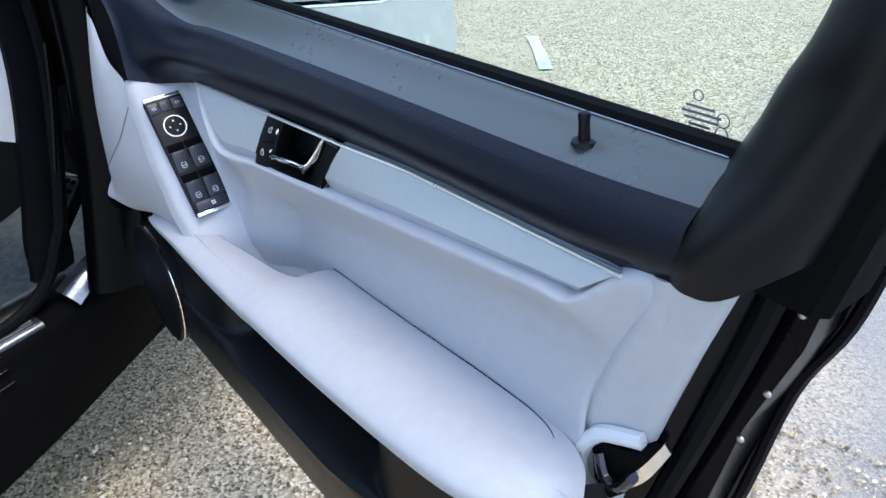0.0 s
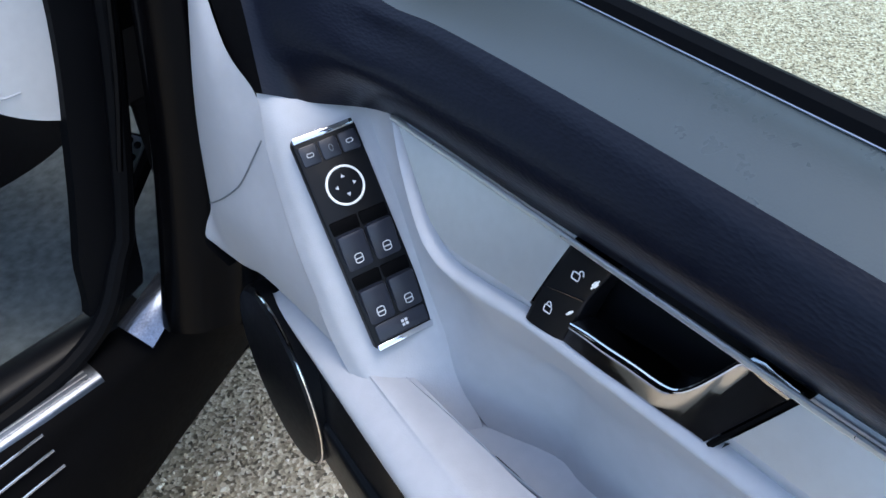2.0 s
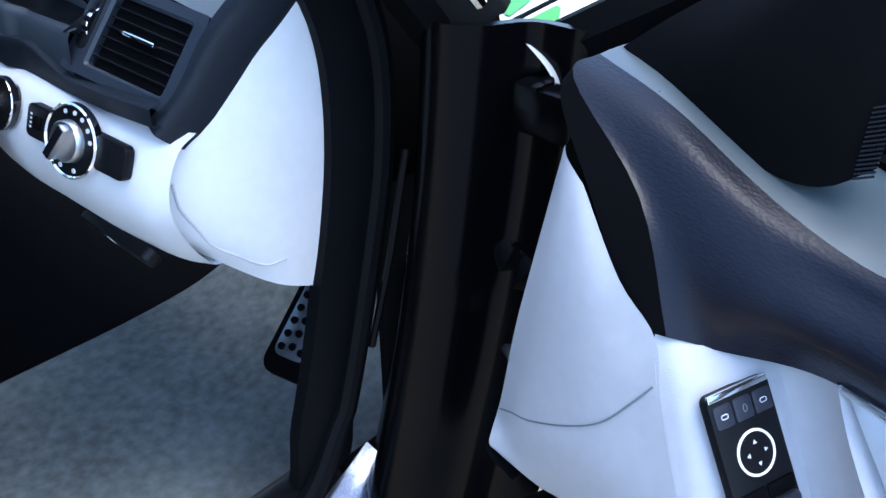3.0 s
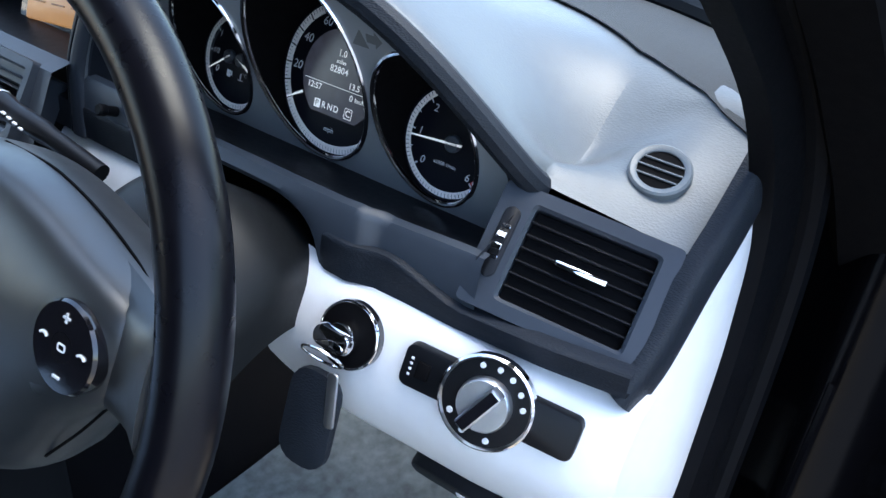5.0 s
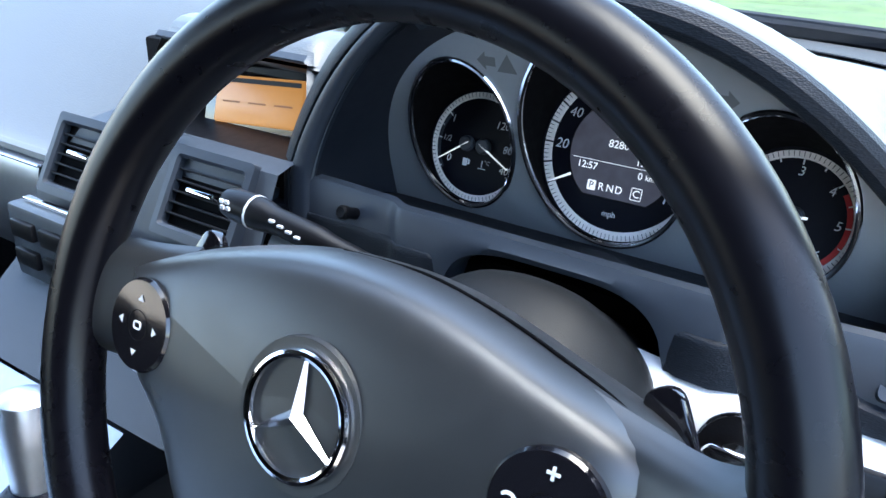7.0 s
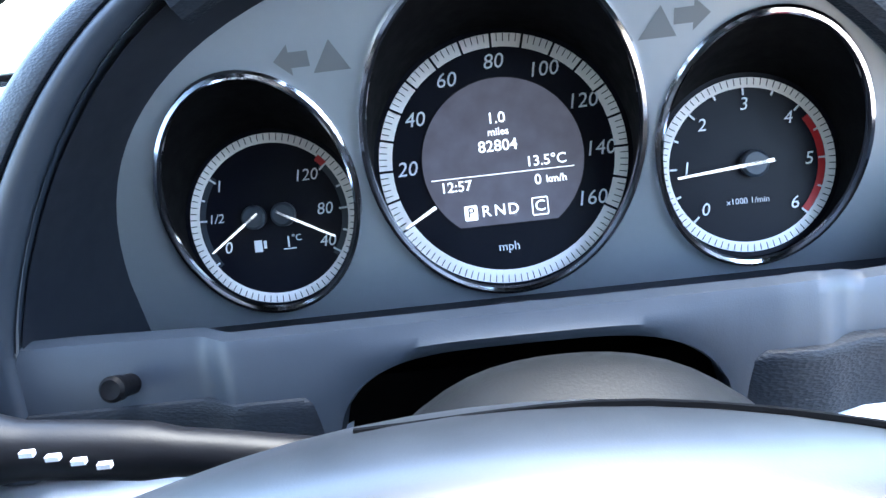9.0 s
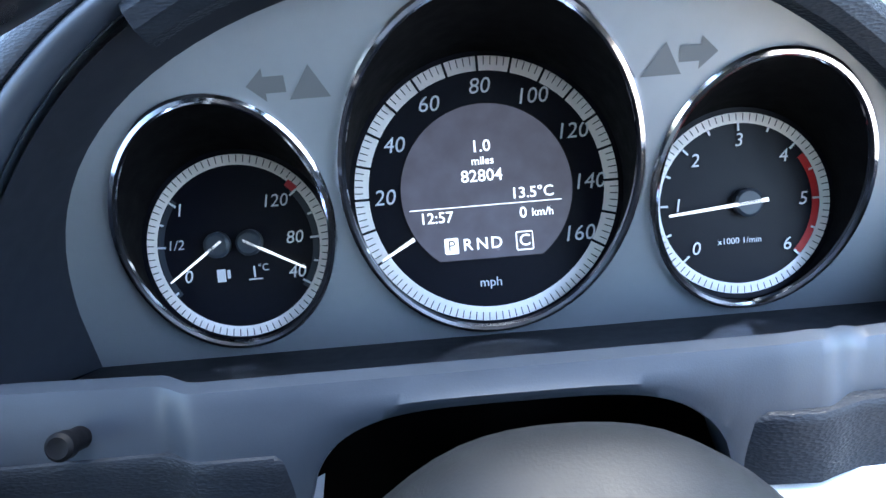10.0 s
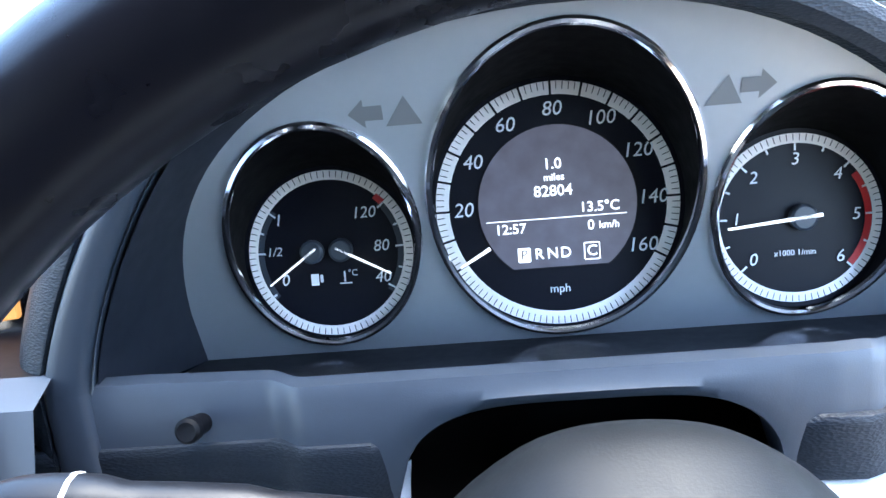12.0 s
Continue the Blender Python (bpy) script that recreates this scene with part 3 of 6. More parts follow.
# lower edge and facet line of the front piece, from its tip round the bend to the lock buttons
TIP_LOW = [Vector((a, b, 0)) for a, b in ((0.2903, 0.8184), (0.298, 0.809), (0.314, 0.796), (0.328, 0.785), (0.346, 0.771), (0.366, 0.7605), (0.386, 0.758), (0.410, 0.759), (0.4425, 0.762))]
TIP_FACET = [Vector((a, b, 0)) for a, b in ((0.2906, 0.8184), (0.3005, 0.8125), (0.3175, 0.801), (0.333, 0.7905), (0.350, 0.779), (0.369, 0.772), (0.388, 0.7705), (0.411, 0.772), (0.4440, 0.773))]
rows = []
for i, (a, b) in enumerate(zip(spline(TIP_LOW, 3), spline(TIP_FACET, 3))):
    k = i / 24
    t = 0.2908 + 0.1652 * k
    bow = -0.006 * math.sin(math.pi * min(1.0, max(0.0, (k - 0.6) / 0.4)))
    rows.append([on_trim(t, top_z(t), -0.004), on_trim(t, top_z(t)), on_trim((t + b.x) / 2 + bow * 0.6, (top_z(t) + b.y) / 2, 0.0022), on_trim(b.x, b.y, 0.0022), on_trim(a.x, a.y, -0.008), on_trim(a.x, a.y, -0.010)])
part("front_trim", loft(rows), SILVER, door, "brushed silver trim plate with darker lower facet", sharp=20)
rows = []
for i in range(15):
    k = i / 14
    t, a = 0.5955 + 0.3535 * k, 0.566 + 0.383 * k
    z = low_z(a) + (top_z(a) - low_z(a)) * min(1.0, max(0.0, (a - 0.925) / 0.024)) * 0.95
    f = ((t + 2.3 * a) / 3.3, (top_z(t) + 2.3 * z) / 3.3)
    rows.append([on_trim(t, top_z(t), -0.004), on_trim(t, top_z(t)), on_trim((t + f[0]) / 2, (top_z(t) + f[1]) / 2, 0.0022), on_trim(*f, 0.0022), on_trim(a, z, -0.009), on_trim(a, z, -0.014)])
part("rear_trim", loft(rows), SILVER, door, "brushed silver trim strip with darker lower facet", sharp=20)
part("chrome_line", tube([on_trim(0.2905 + 0.0221 * i, top_z(0.2905 + 0.0221 * i) + 0.0006, 0.0050) for i in range(31)], 0.0019, 8), BRIGHT, door, "thin chrome line above the trim")

# recessed pale insert between trim and armrest
def insert_row(s):
    low = trim_low(s)
    a = -low.y
    return [d(s, a - 0.012, low.z + 0.001), d(s, a + 0.003, low.z - 0.002), d(s, a - 0.002, low.z - 0.014), d(s, a - 0.020, low.z - 0.05), d(s, 0.040, 0.69), d(s, 0.042, 0.645), d(s, 0.048, 0.600), d(s, 0.05, 0.56)]


# the crease where the switch ramp turns into the insert, down from the pad
CREASE = [d(0.2360, 0.065, 0.8150), d(0.2590, 0.068, 0.7845), d(0.2895, 0.0705, 0.7429), d(0.3190, 0.0735, 0.7026), d(0.3465, 0.075, 0.6652), d(0.3735, 0.078, 0.6282), d(0.3985, 0.080, 0.5930)]
front_rows = []
for (a, b), c in zip(((0.2890, 0.8190), (0.314, 0.796), (0.346, 0.771), (0.366, 0.7605), (0.386, 0.758), (0.412, 0.759)), CREASE):
    edge = on_trim(a, b)
    w = (c - edge).length
    front_rows.append([edge + Vector((0.002, 0.012, 0.001)), edge + Vector((-0.002, -0.003, -0.001))] +
                      [edge.lerp(c, k) + Vector((0, sag * min(1.0, w / 0.10), 0)) for k, sag in ((0.10, -0.001), (0.30, 0.009), (0.55, 0.014), (0.78, 0.011), (0.93, 0.006), (1.0, 0.003))])
part("door_insert", smooth_loft(front_rows + [insert_row(s) for s in (0.4425, 0.48, 0.60, 0.75, 0.88, 0.915)] +
     [[d(0.952, 0.030, 0.836), d(0.954, 0.044, 0.828), d(0.950, 0.040, 0.80), d(0.935, 0.034, 0.75), d(0.915, 0.030, 0.69), d(0.90, 0.030, 0.645), d(0.89, 0.030, 0.60), d(0.88, 0.03, 0.56)],
      [d(0.985, 0.024, 0.842), d(0.985, 0.036, 0.832), d(0.982, 0.034, 0.80), d(0.955, 0.018, 0.75), d(0.93, 0.012, 0.69), d(0.915, 0.010, 0.645), d(0.90, 0.010, 0.60), d(0.89, 0.01, 0.56)]], 4, 4), GREY, door, "pale grey vinyl door insert", sharp=70)
part("rear_panel", smooth_loft([[d(0.960, 0.03, 0.838), d(0.944, 0.026, 0.80), d(0.915, 0.022, 0.74), d(0.89, 0.020, 0.68), d(0.855, 0.020, 0.60), d(0.81, 0.02, 0.48)],
                               [d(0.980, 0.040, 0.838), d(0.966, 0.038, 0.80), d(0.938, 0.036, 0.74), d(0.912, 0.034, 0.68), d(0.878, 0.034, 0.60), d(0.832, 0.03, 0.48)],
                               [d(1.000, 0.034, 0.841), d(0.986, 0.032, 0.80), d(0.960, 0.029, 0.74), d(0.937, 0.027, 0.68), d(0.905, 0.026, 0.60), d(0.866, 0.025, 0.48)],
                               [d(1.022, 0.025, 0.843), d(1.006, 0.024, 0.80), d(0.983, 0.022, 0.74), d(0.962, 0.020, 0.68), d(0.932, 0.018, 0.60), d(0.90, 0.016, 0.48)],
                               [d(1.024, 0.0, 0.843), d(1.008, 0.0, 0.80), d(0.985, 0.0, 0.74), d(0.964, 0.0, 0.68), d(0.934, 0.0, 0.60), d(0.902, 0.0, 0.48)]], 4, 5), GREY, door, "pale grey plastic panel end", sharp=60)
EDGE = [[(1.030, 0.02), (1.040, 0.0), (1.055, -0.03), (1.068, -0.06)], [(1.004, 0.018), (1.018, 0.0), (1.036, -0.03), (1.050, -0.06)], [(0.977, 0.014), (0.992, 0.0), (1.008, -0.03), (1.019, -0.06)],
        [(0.928, 0.012), (0.948, 0.0), (0.972, -0.03), (0.988, -0.06)], [(0.885, 0.01), (0.905, 0.0), (0.932, -0.03), (0.948, -0.06)]]
EDGEZ = (0.862, 0.79, 0.716, 0.583, 0.45)
part("edge_skin", smooth_loft([[d(s, m, z) for s, m in r] for r, z in zip(EDGE, EDGEZ)], 4, 5), JAMB, door, "black painted rear edge of the door")
part("edge_flange", tube(spline([d(r[2][0] - 0.003, -0.024, z) for r, z in zip(EDGE, EDGEZ)], 5), 0.004, 8), JAMB, door, "folded metal flange down the edge")
part("edge_flange", tube(spline([d(r[3][0], -0.062, z) for r, z in zip(EDGE, EDGEZ)], 5), 0.006, 8), PAINT, door, "rounded outer lip of the door")

# armrest
def arm_row(s, inner, outer, top, low, tip=1.0):
    return [d(s, inner, top - 0.004), d(s, (inner + outer) / 2, top + 0.002), d(s, outer - 0.022, top), d(s, outer - 0.004, top - 0.008), d(s, outer, top - 0.018 * tip), d(s, outer - 0.007, low), d(s, outer - 0.035, low - 0.004)]


arm = smooth_loft([arm_row(0.185, 0.128, 0.146, 0.632, 0.616, 0.4), arm_row(0.22, 0.118, 0.151, 0.640, 0.616, 0.6), arm_row(0.30, 0.108, 0.154, 0.650, 0.620, 0.8), arm_row(0.40, 0.098, 0.154, 0.647, 0.616), arm_row(0.50, 0.085, 0.154, 0.648, 0.616),
                   arm_row(0.535, 0.044, 0.154, 0.652, 0.619), arm_row(0.65, 0.042, 0.153, 0.655, 0.622), arm_row(0.80, 0.040, 0.148, 0.660, 0.628), arm_row(0.88, 0.040, 0.138, 0.660, 0.630), arm_row(0.925, 0.050, 0.115, 0.655, 0.632), arm_row(0.945, 0.07, 0.09, 0.640, 0.625)], 4, 5)
part("armrest", arm, GREY, door, "soft pale grey armrest", sharp=70)
part("pull_pocket", smooth_loft([[d(0.33, 0.112, 0.648), d(0.335, 0.104, 0.615), d(0.34, 0.085, 0.605), d(0.345, 0.045, 0.612)], [d(0.40, 0.100, 0.646), d(0.40, 0.093, 0.612), d(0.40, 0.075, 0.604), d(0.40, 0.045, 0.611)], [d(0.47, 0.091, 0.647), d(0.47, 0.085, 0.614), d(0.47, 0.07, 0.607), d(0.47, 0.045, 0.613)], [d(0.535, 0.078, 0.652), d(0.528, 0.072, 0.632), d(0.52, 0.062, 0.622), d(0.515, 0.045, 0.624)]], 4, 4), GREY, door, "pale grey hollow of the door pull")

# switch ramp between armrest and pad
RAMP = axes(d(0.288, 0.100, 0.733), (0, 1, 0.03), (0.82, 0.05, 0.57))
pod = [[d(0.203, 0.128, 0.818), d(0.212, 0.118, 0.820), d(0.220, 0.10, 0.818), d(0.2265, 0.080, 0.8165)],
       [d(0.222, 0.136, 0.785), d(0.236, 0.126, 0.792), d(0.248, 0.10, 0.793), d(0.2535, 0.0775, 0.7915)],
       [d(0.262, 0.142, 0.724), d(0.276, 0.131, 0.733), d(0.288, 0.10, 0.733), d(0.2925, 0.0775, 0.7360)],
       [d(0.284, 0.142, 0.694), d(0.297, 0.132, 0.703), d(0.3095, 0.10, 0.702), d(0.3150, 0.079, 0.7040)],
       [d(0.306, 0.142, 0.664), d(0.318, 0.132, 0.673), d(0.331, 0.10, 0.671), d(0.3395, 0.081, 0.6695)],
       [d(0.338, 0.138, 0.632), d(0.348, 0.128, 0.642), d(0.362, 0.10, 0.635), d(0.3690, 0.086, 0.6310)],
       [d(0.370, 0.128, 0.60), d(0.378, 0.118, 0.61), d(0.388, 0.098, 0.600), d(0.3940, 0.089, 0.5960)]]
pod = smooth_loft([r + [c, c + Vector((0.004, 0.008, -0.003))] for r, c in zip(pod, CREASE)], 5, 5)
part("switch_ramp", pod, GREY, door, "pale grey ramp that holds the window switches", sharp=70)
flank = smooth_loft([[d(0.086, 0.120, 0.893), d(0.094, 0.124, 0.889), d(0.104, 0.125, 0.884), d(0.116, 0.125, 0.878)],
                     [d(0.083, 0.138, 0.80), d(0.115, 0.146, 0.812), d(0.145, 0.143, 0.832), d(0.170, 0.133, 0.840)],
                     [d(0.080, 0.147, 0.744), d(0.12, 0.155, 0.758), d(0.165, 0.150, 0.79), d(0.205, 0.129, 0.816)],
                     [d(0.075, 0.152, 0.68), d(0.12, 0.160, 0.70), d(0.18, 0.154, 0.74), d(0.226, 0.136, 0.782)],
                     [d(0.071, 0.154, 0.65), d(0.125, 0.162, 0.672), d(0.195, 0.157, 0.705), d(0.266, 0.142, 0.722)],
                     [d(0.078, 0.163, 0.640), d(0.13, 0.158, 0.642), d(0.195, 0.149, 0.650), d(0.310, 0.139, 0.664)],
                     [d(0.083, 0.167, 0.628), d(0.130, 0.152, 0.621), d(0.187, 0.138, 0.629), d(0.335, 0.128, 0.641)],
                     [d(0.090, 0.150, 0.622), d(0.135, 0.138, 0.614), d(0.190, 0.126, 0.618), d(0.335, 0.118, 0.625)]], 5, 5)
part("front_flank", flank, GREY, door, "pale grey front flank of the door trim", sharp=70)
part("front_end", smooth_loft([[d(0.086, 0.120, 0.893), d(0.083, 0.138, 0.80), d(0.075, 0.152, 0.68), d(0.071, 0.154, 0.65), d(0.082, 0.170, 0.625), d(0.108, 0.16, 0.608)], [d(0.05, 0.06, 0.900), d(0.045, 0.06, 0.80), d(0.035, 0.06, 0.70), d(0.035, 0.06, 0.65), d(0.045, 0.06, 0.62), d(0.08, 0.06, 0.60)], [d(0.02, 0.0, 0.90), d(0.02, 0.0, 0.80), d(0.02, 0.0, 0.70), d(0.03, 0.0, 0.65), d(0.04, 0.0, 0.62), d(0.06, 0, 0.60)]], 4, 4), MATT, door, "black end of the door trim")

part("flank_groove", tube(spline([d(0.0739, 0.1538, 0.6564), d(0.100, 0.1585, 0.676), d(0.1269, 0.1612, 0.6927), d(0.1647, 0.1583, 0.7198), d(0.1927, 0.1519, 0.7448), d(0.2092, 0.1425, 0.7726), d(0.2170, 0.1360, 0.7890)], 6), 0.0007, 6), GHOST, door, "grey groove in the flank")
part("pull_floor", smooth_loft([[d(s, 0.125, 0.622), d(s, 0.10, 0.612), d(s, 0.07, 0.606), d(s, 0.035, 0.615)] for s in (0.30, 0.40, 0.50, 0.60)], 3, 3), GREY, door, "pale grey floor of the door pull")

# lower black trim with speaker and map pocket
def low_row(s, b, pocket):
    """Section of the lower trim; pocket: how far the map pocket is hollowed behind its lip."""
    p = 0.045 * pocket
    return [d(s, 0.130 + b - p, 0.625), d(s, 0.138 + b - p * 1.6, 0.575), d(s, 0.146 + b - p * 1.7, 0.535), d(s, 0.146 + b, 0.532 - 0.012 * pocket), d(s, 0.152 + b, 0.522 - 0.012 * pocket), d(s, 0.150 + b, 0.47), d(s, 0.142 + b, 0.425), d(s, 0.11 + b, 0.405), d(s, 0.0, 0.395)]


part("lower_trim", smooth_loft([low_row(0.10, -0.03, 0), low_row(0.15, -0.004, 0), low_row(0.30, 0.0, 0), low_row(0.385, 0.0, 0.15), low_row(0.43, 0.0, 1), low_row(0.52, 0.0, 1), low_row(0.62, 0.0, 1), low_row(0.68, 0.0, 0.8), low_row(0.74, -0.004, 0.1), low_row(0.84, -0.02, 0), low_row(0.90, -0.05, 0), low_row(0.935, -0.10, 0)], 4, 4), BLACK, door, "black plastic lower door trim with map pocket", sharp=60)
SPK = axes(d(0.172, 0.153, 0.515), (1, 0, 0), (0.10, -1, 0.04))
grille = part("speaker_grille", lid([(0.090, -0.03), (0.090, 0.0), (0.086, 0.005), (0.055, 0.009), (0.01, 0.010)], 48), BLACK, door, "black round speaker grille", SPK)
part("speaker_rim", tube([(0.0905 * math.cos(radians(a)), 0.0905 * math.sin(radians(a)), 0.002) for a in range(-75, 106, 5)], 0.0014, 6), CHROME, door, "thin chrome rim of the speaker", SPK)

cov = smooth_loft([[d(0.986, 0.038, 0.838), d(1.002, 0.043, 0.839), d(1.022, 0.038, 0.842), d(1.050, 0.02, 0.864), d(1.060, -0.02, 0.87)],
                   [d(0.990, 0.038, 0.862), d(1.006, 0.043, 0.874), d(1.030, 0.038, 0.882), d(1.060, 0.018, 0.90), d(1.070, -0.02, 0.90)],
                   [d(0.988, -0.008, 0.904), d(1.008, 0.016, 0.910), d(1.036, 0.026, 0.918), d(1.068, 0.013, 0.935), d(1.080, -0.02, 0.935)],
                   [d(1.006, -0.03, 0.955), d(1.020, 0.002, 0.958), d(1.048, 0.014, 0.962), d(1.081, 0.008, 0.975), d(1.093, -0.03, 0.975)],
                   [d(1.030, -0.035, 1.02), d(1.046, -0.004, 1.02), d(1.070, 0.006, 1.02), d(1.098, -0.004, 1.03), d(1.108, -0.04, 1.03)],
                   [d(1.075, -0.09, 1.25), d(1.088, -0.06, 1.25), d(1.112, -0.055, 1.25), d(1.135, -0.06, 1.25), d(1.145, -0.1, 1.25)]], 4, 5)
part("frame_cover", cov, BLACK, door, "matt black cover of the rear window frame")
part("arm_seam", tube(spline([d(0.535, 0.046, 0.652), d(0.65, 0.045, 0.653), d(0.80, 0.043, 0.657), d(0.875, 0.045, 0.657), d(0.905, 0.060, 0.655), d(0.925, 0.085, 0.648)], 6), 0.0005, 6), RUBBER, door, "dark seam behind the armrest")
# lock pin
part("lock_pin_base", lid([(0.0095, 0), (0.0085, 0.0025), (0.005, 0.003), (0.003, 0.003)], 20), BLACK, door, "round black base of the lock pin", Matrix.Translation(d(0.891, 0.014, 0.894)))
part("lock_pin", lid([(0.0044, 0), (0.0038, 0.013), (0.0044, 0.018), (0.0036, 0.020), (0.002, 0.0205)], 16), BLACK, door, "small black lock pin", Matrix.Translation(d(0.891, 0.014, 0.896)))

# ---- the dashboard ----
# the dashboard's own axes and scale, about the middle of the instruments
YAW, ROLL = radians(1.0), radians(1.1)
DT = axes((0.0242, 0.0088, 0.9516), (math.cos(YAW), math.sin(YAW), -math.sin(ROLL)), (math.sin(ROLL), 0, 1)) @ Matrix.Scale(0.924, 4) @ Matrix.Translation((0, 0, -0.945))
DTI = DT.inverted()
dash = thing("dashboard", "dark grained dashboard with pale grey knee panel, round and square vents", "dashboard", DT)


def lip(x):
    """Edge of the hood over the instruments: y and z across the car."""
    if x < 0:
        h = max(0.0, 1 - abs(x / 0.2118) ** 3) ** 0.8
        return Vector((x, -0.098 + 0.009 * h, 0.924 + 0.158 * h))
    h = max(0.0, 1 - abs(x / 0.2118) ** 2.2) ** 0.95
    return Vector((x, -0.027 - 0.062 * h ** 0.7, 0.955 + 0.127 * h))


def dash_front(x):
    if abs(x) <= 0.212:
        return lip(x)
    if x > 0:
        return Vector((x, -0.026 + 0.18 * (x - 0.21), 0.955 - 0.19 * (x - 0.21)))
    if x > -0.245:
        return Vector((x, -0.098 + 1.0 * (-0.212 - x), 0.924 + 2.4 * (-0.212 - x)))
    if x > -0.42:
        return Vector((x, -0.062, 1.004))
    return Vector((x, -0.062 - 0.024 * min(1, (-0.42 - x) * 8), max(0.862, 1.004 - 1.45 * (-0.42 - x))))


xs = [0.322, 0.31, 0.29, 0.27, 0.24, 0.22] + [0.212 * math.cos(math.pi * i / 40) for i in range(41)] + [-0.222, -0.235, -0.245, -0.26, -0.32, -0.38, -0.42, -0.44, -0.46, -0.48, -0.50, -0.52, -0.56, -0.62, -0.66, -0.75, -0.9, -1.13]
rows = []
for x in xs:
    f = dash_front(x)
    back = Vector((x, 0.47 - 0.16 * ((x + 0.37) / 0.75) ** 2, 0.995))
    hump = max(0.0, 1 - abs(x / 0.25) ** 3) ** 0.6 if abs(x) < 0.25 else 0.0
    side = Vector((x, 0.085, 0.990 if x > 0 else 1.004))
    k = min(1.0, hump * 1.5)
    a = Vector((x, f.y + 0.02, f.z + 0.006)).lerp(Vector((x, f.y + 0.035, f.z + 0.018)), 1 - k)
    b = side.lerp(Vector((x, 0.03, f.z - 0.010)), k)
    k2 = max(0.0, 1 - (x / 0.20) ** 2) if abs(x) < 0.2 else 0.0
    c = Vector((x, 0.12, 1.008 + 0.026 * k2))
    e = Vector((x, 0.25, 1.004 + 0.006 * k2))
    rows.append(spline([f, a, b, c, e, back], 5))
WIDE = [x > -0.125 and abs(x) <= 0.2121 for x in xs]
part("dash_top", loft([r[2:] for r in rows]), DASH, dash, "dark grained dashboard top", sharp=60)
part("hood_band", loft([r[:3] for r, w in zip(rows, WIDE) if w]), GRAINED, dash, "black leather-look band along the hood edge", sharp=60)
part("dash_front", loft([r[:3] for r, x in zip(rows, xs) if x >= 0.2119]), DASH, dash, "dark grained front edge of the dashboard", sharp=60)
part("dash_front", loft([r[:3] for r, x in zip(rows, xs) if x <= -0.118]), DASH, dash, "dark grained front edge of the dashboard", sharp=60)
part("hood_lip", tube([lip(0.2118 * math.cos(math.pi * i / 48)) + Vector((0, 0.004, -0.004)) for i in range(34)], 0.010, 10), GRAINED, dash, "black leather-look edge of the instrument hood")
# grey speckled strip along the windscreen, and the centre speaker
FRONT = [tuple(p) for p in spline([(-0.60, 0.15, 0), (-0.40, 0.19, 0), (-0.27, 0.24, 0), (-0.14, 0.265, 0), (-0.01, 0.245, 0), (0.11, 0.185, 0), (0.20, 0.135, 0), (0.30, 0.088, 0), (0.36, 0.07, 0)], 6)]
strip_rows = []
for x, r in zip(xs, rows):
    if -0.32 < x < 0.33:
        y0 = next(a[1] + (b[1] - a[1]) * (x - a[0]) / (b[0] - a[0]) for a, b in zip(FRONT, FRONT[1:]) if a[0] <= x <= b[0])
        y1, line = r[-1].y - 0.004, []
        for k in range(8):
            y = y0 + (y1 - y0) * k / 7
            p, q = next((p, q) for p, q in zip(r[8:], r[9:]) if q.y >= y - 1e-6)
            line.append(Vector((x, y, p.z + (q.z - p.z) * max(0.0, min(1.0, (y - p.y) / max(1e-6, q.y - p.y))) + 0.0036)))
        strip_rows.append(line)
part("windscreen_strip", thick(loft(strip_rows), 0.001), GREY_STRIP, dash, "grey speckled strip below the windscreen", sharp=60)
EDGE_GLASS = spline([(-1.0, 0.38, 1.005), (-0.70, 0.42, 1.007), (-0.44, 0.41, 1.008), (-0.2, 0.392, 1.008), (-0.07, 0.378, 1.008), (0.02, 0.352, 1.008), (0.146, 0.318, 1.007), (0.235, 0.272, 1.006), (0.30, 0.225, 1.006)], 6)
part("windscreen_seal", tube([p + Vector((0, 0.004, 0)) for p in EDGE_GLASS], 0.011, 8), RUBBER, body, "black seal along the foot of the windscreen")
part("wiper", tube([p + Vector((0, 0.030, 0.006)) for p in EDGE_GLASS[14:46]], 0.006, 8), BLACK, body, "black wiper blade parked below the glass")
spk = part("centre_speaker", slab([(-0.355, 0.015), (-0.16, 0.065), (-0.17, 0.20), (-0.40, 0.20)], 0, 0.003, 0.001), MATT, dash, "dark grille of the centre speaker", Matrix.Translation((0, 0, 1.03)) @ pose(0, 0, 0, -4, 0, 0))
part("light_sensor", lid([(0.010, 0), (0.009, 0.005), (0.004, 0.007)], 16), CHROME, dash, "small round light sensor", Matrix.Translation((-0.28, 0.12, 1.03)))

# binnacle interior behind the hood
CL = axes((0, 0, 0.945), (1, 0, 0), (0, -math.cos(radians(14.8)), math.sin(radians(14.8))))


def on_face(x, w, out=0.0):
    """A place on the silver face plate: x across, w up from its lower edge, in the cluster's axes."""
    return Vector((x, -0.0552 + 0.849 * w - 0.528 * out, -0.0034 + 0.528 * w + 0.849 * out))


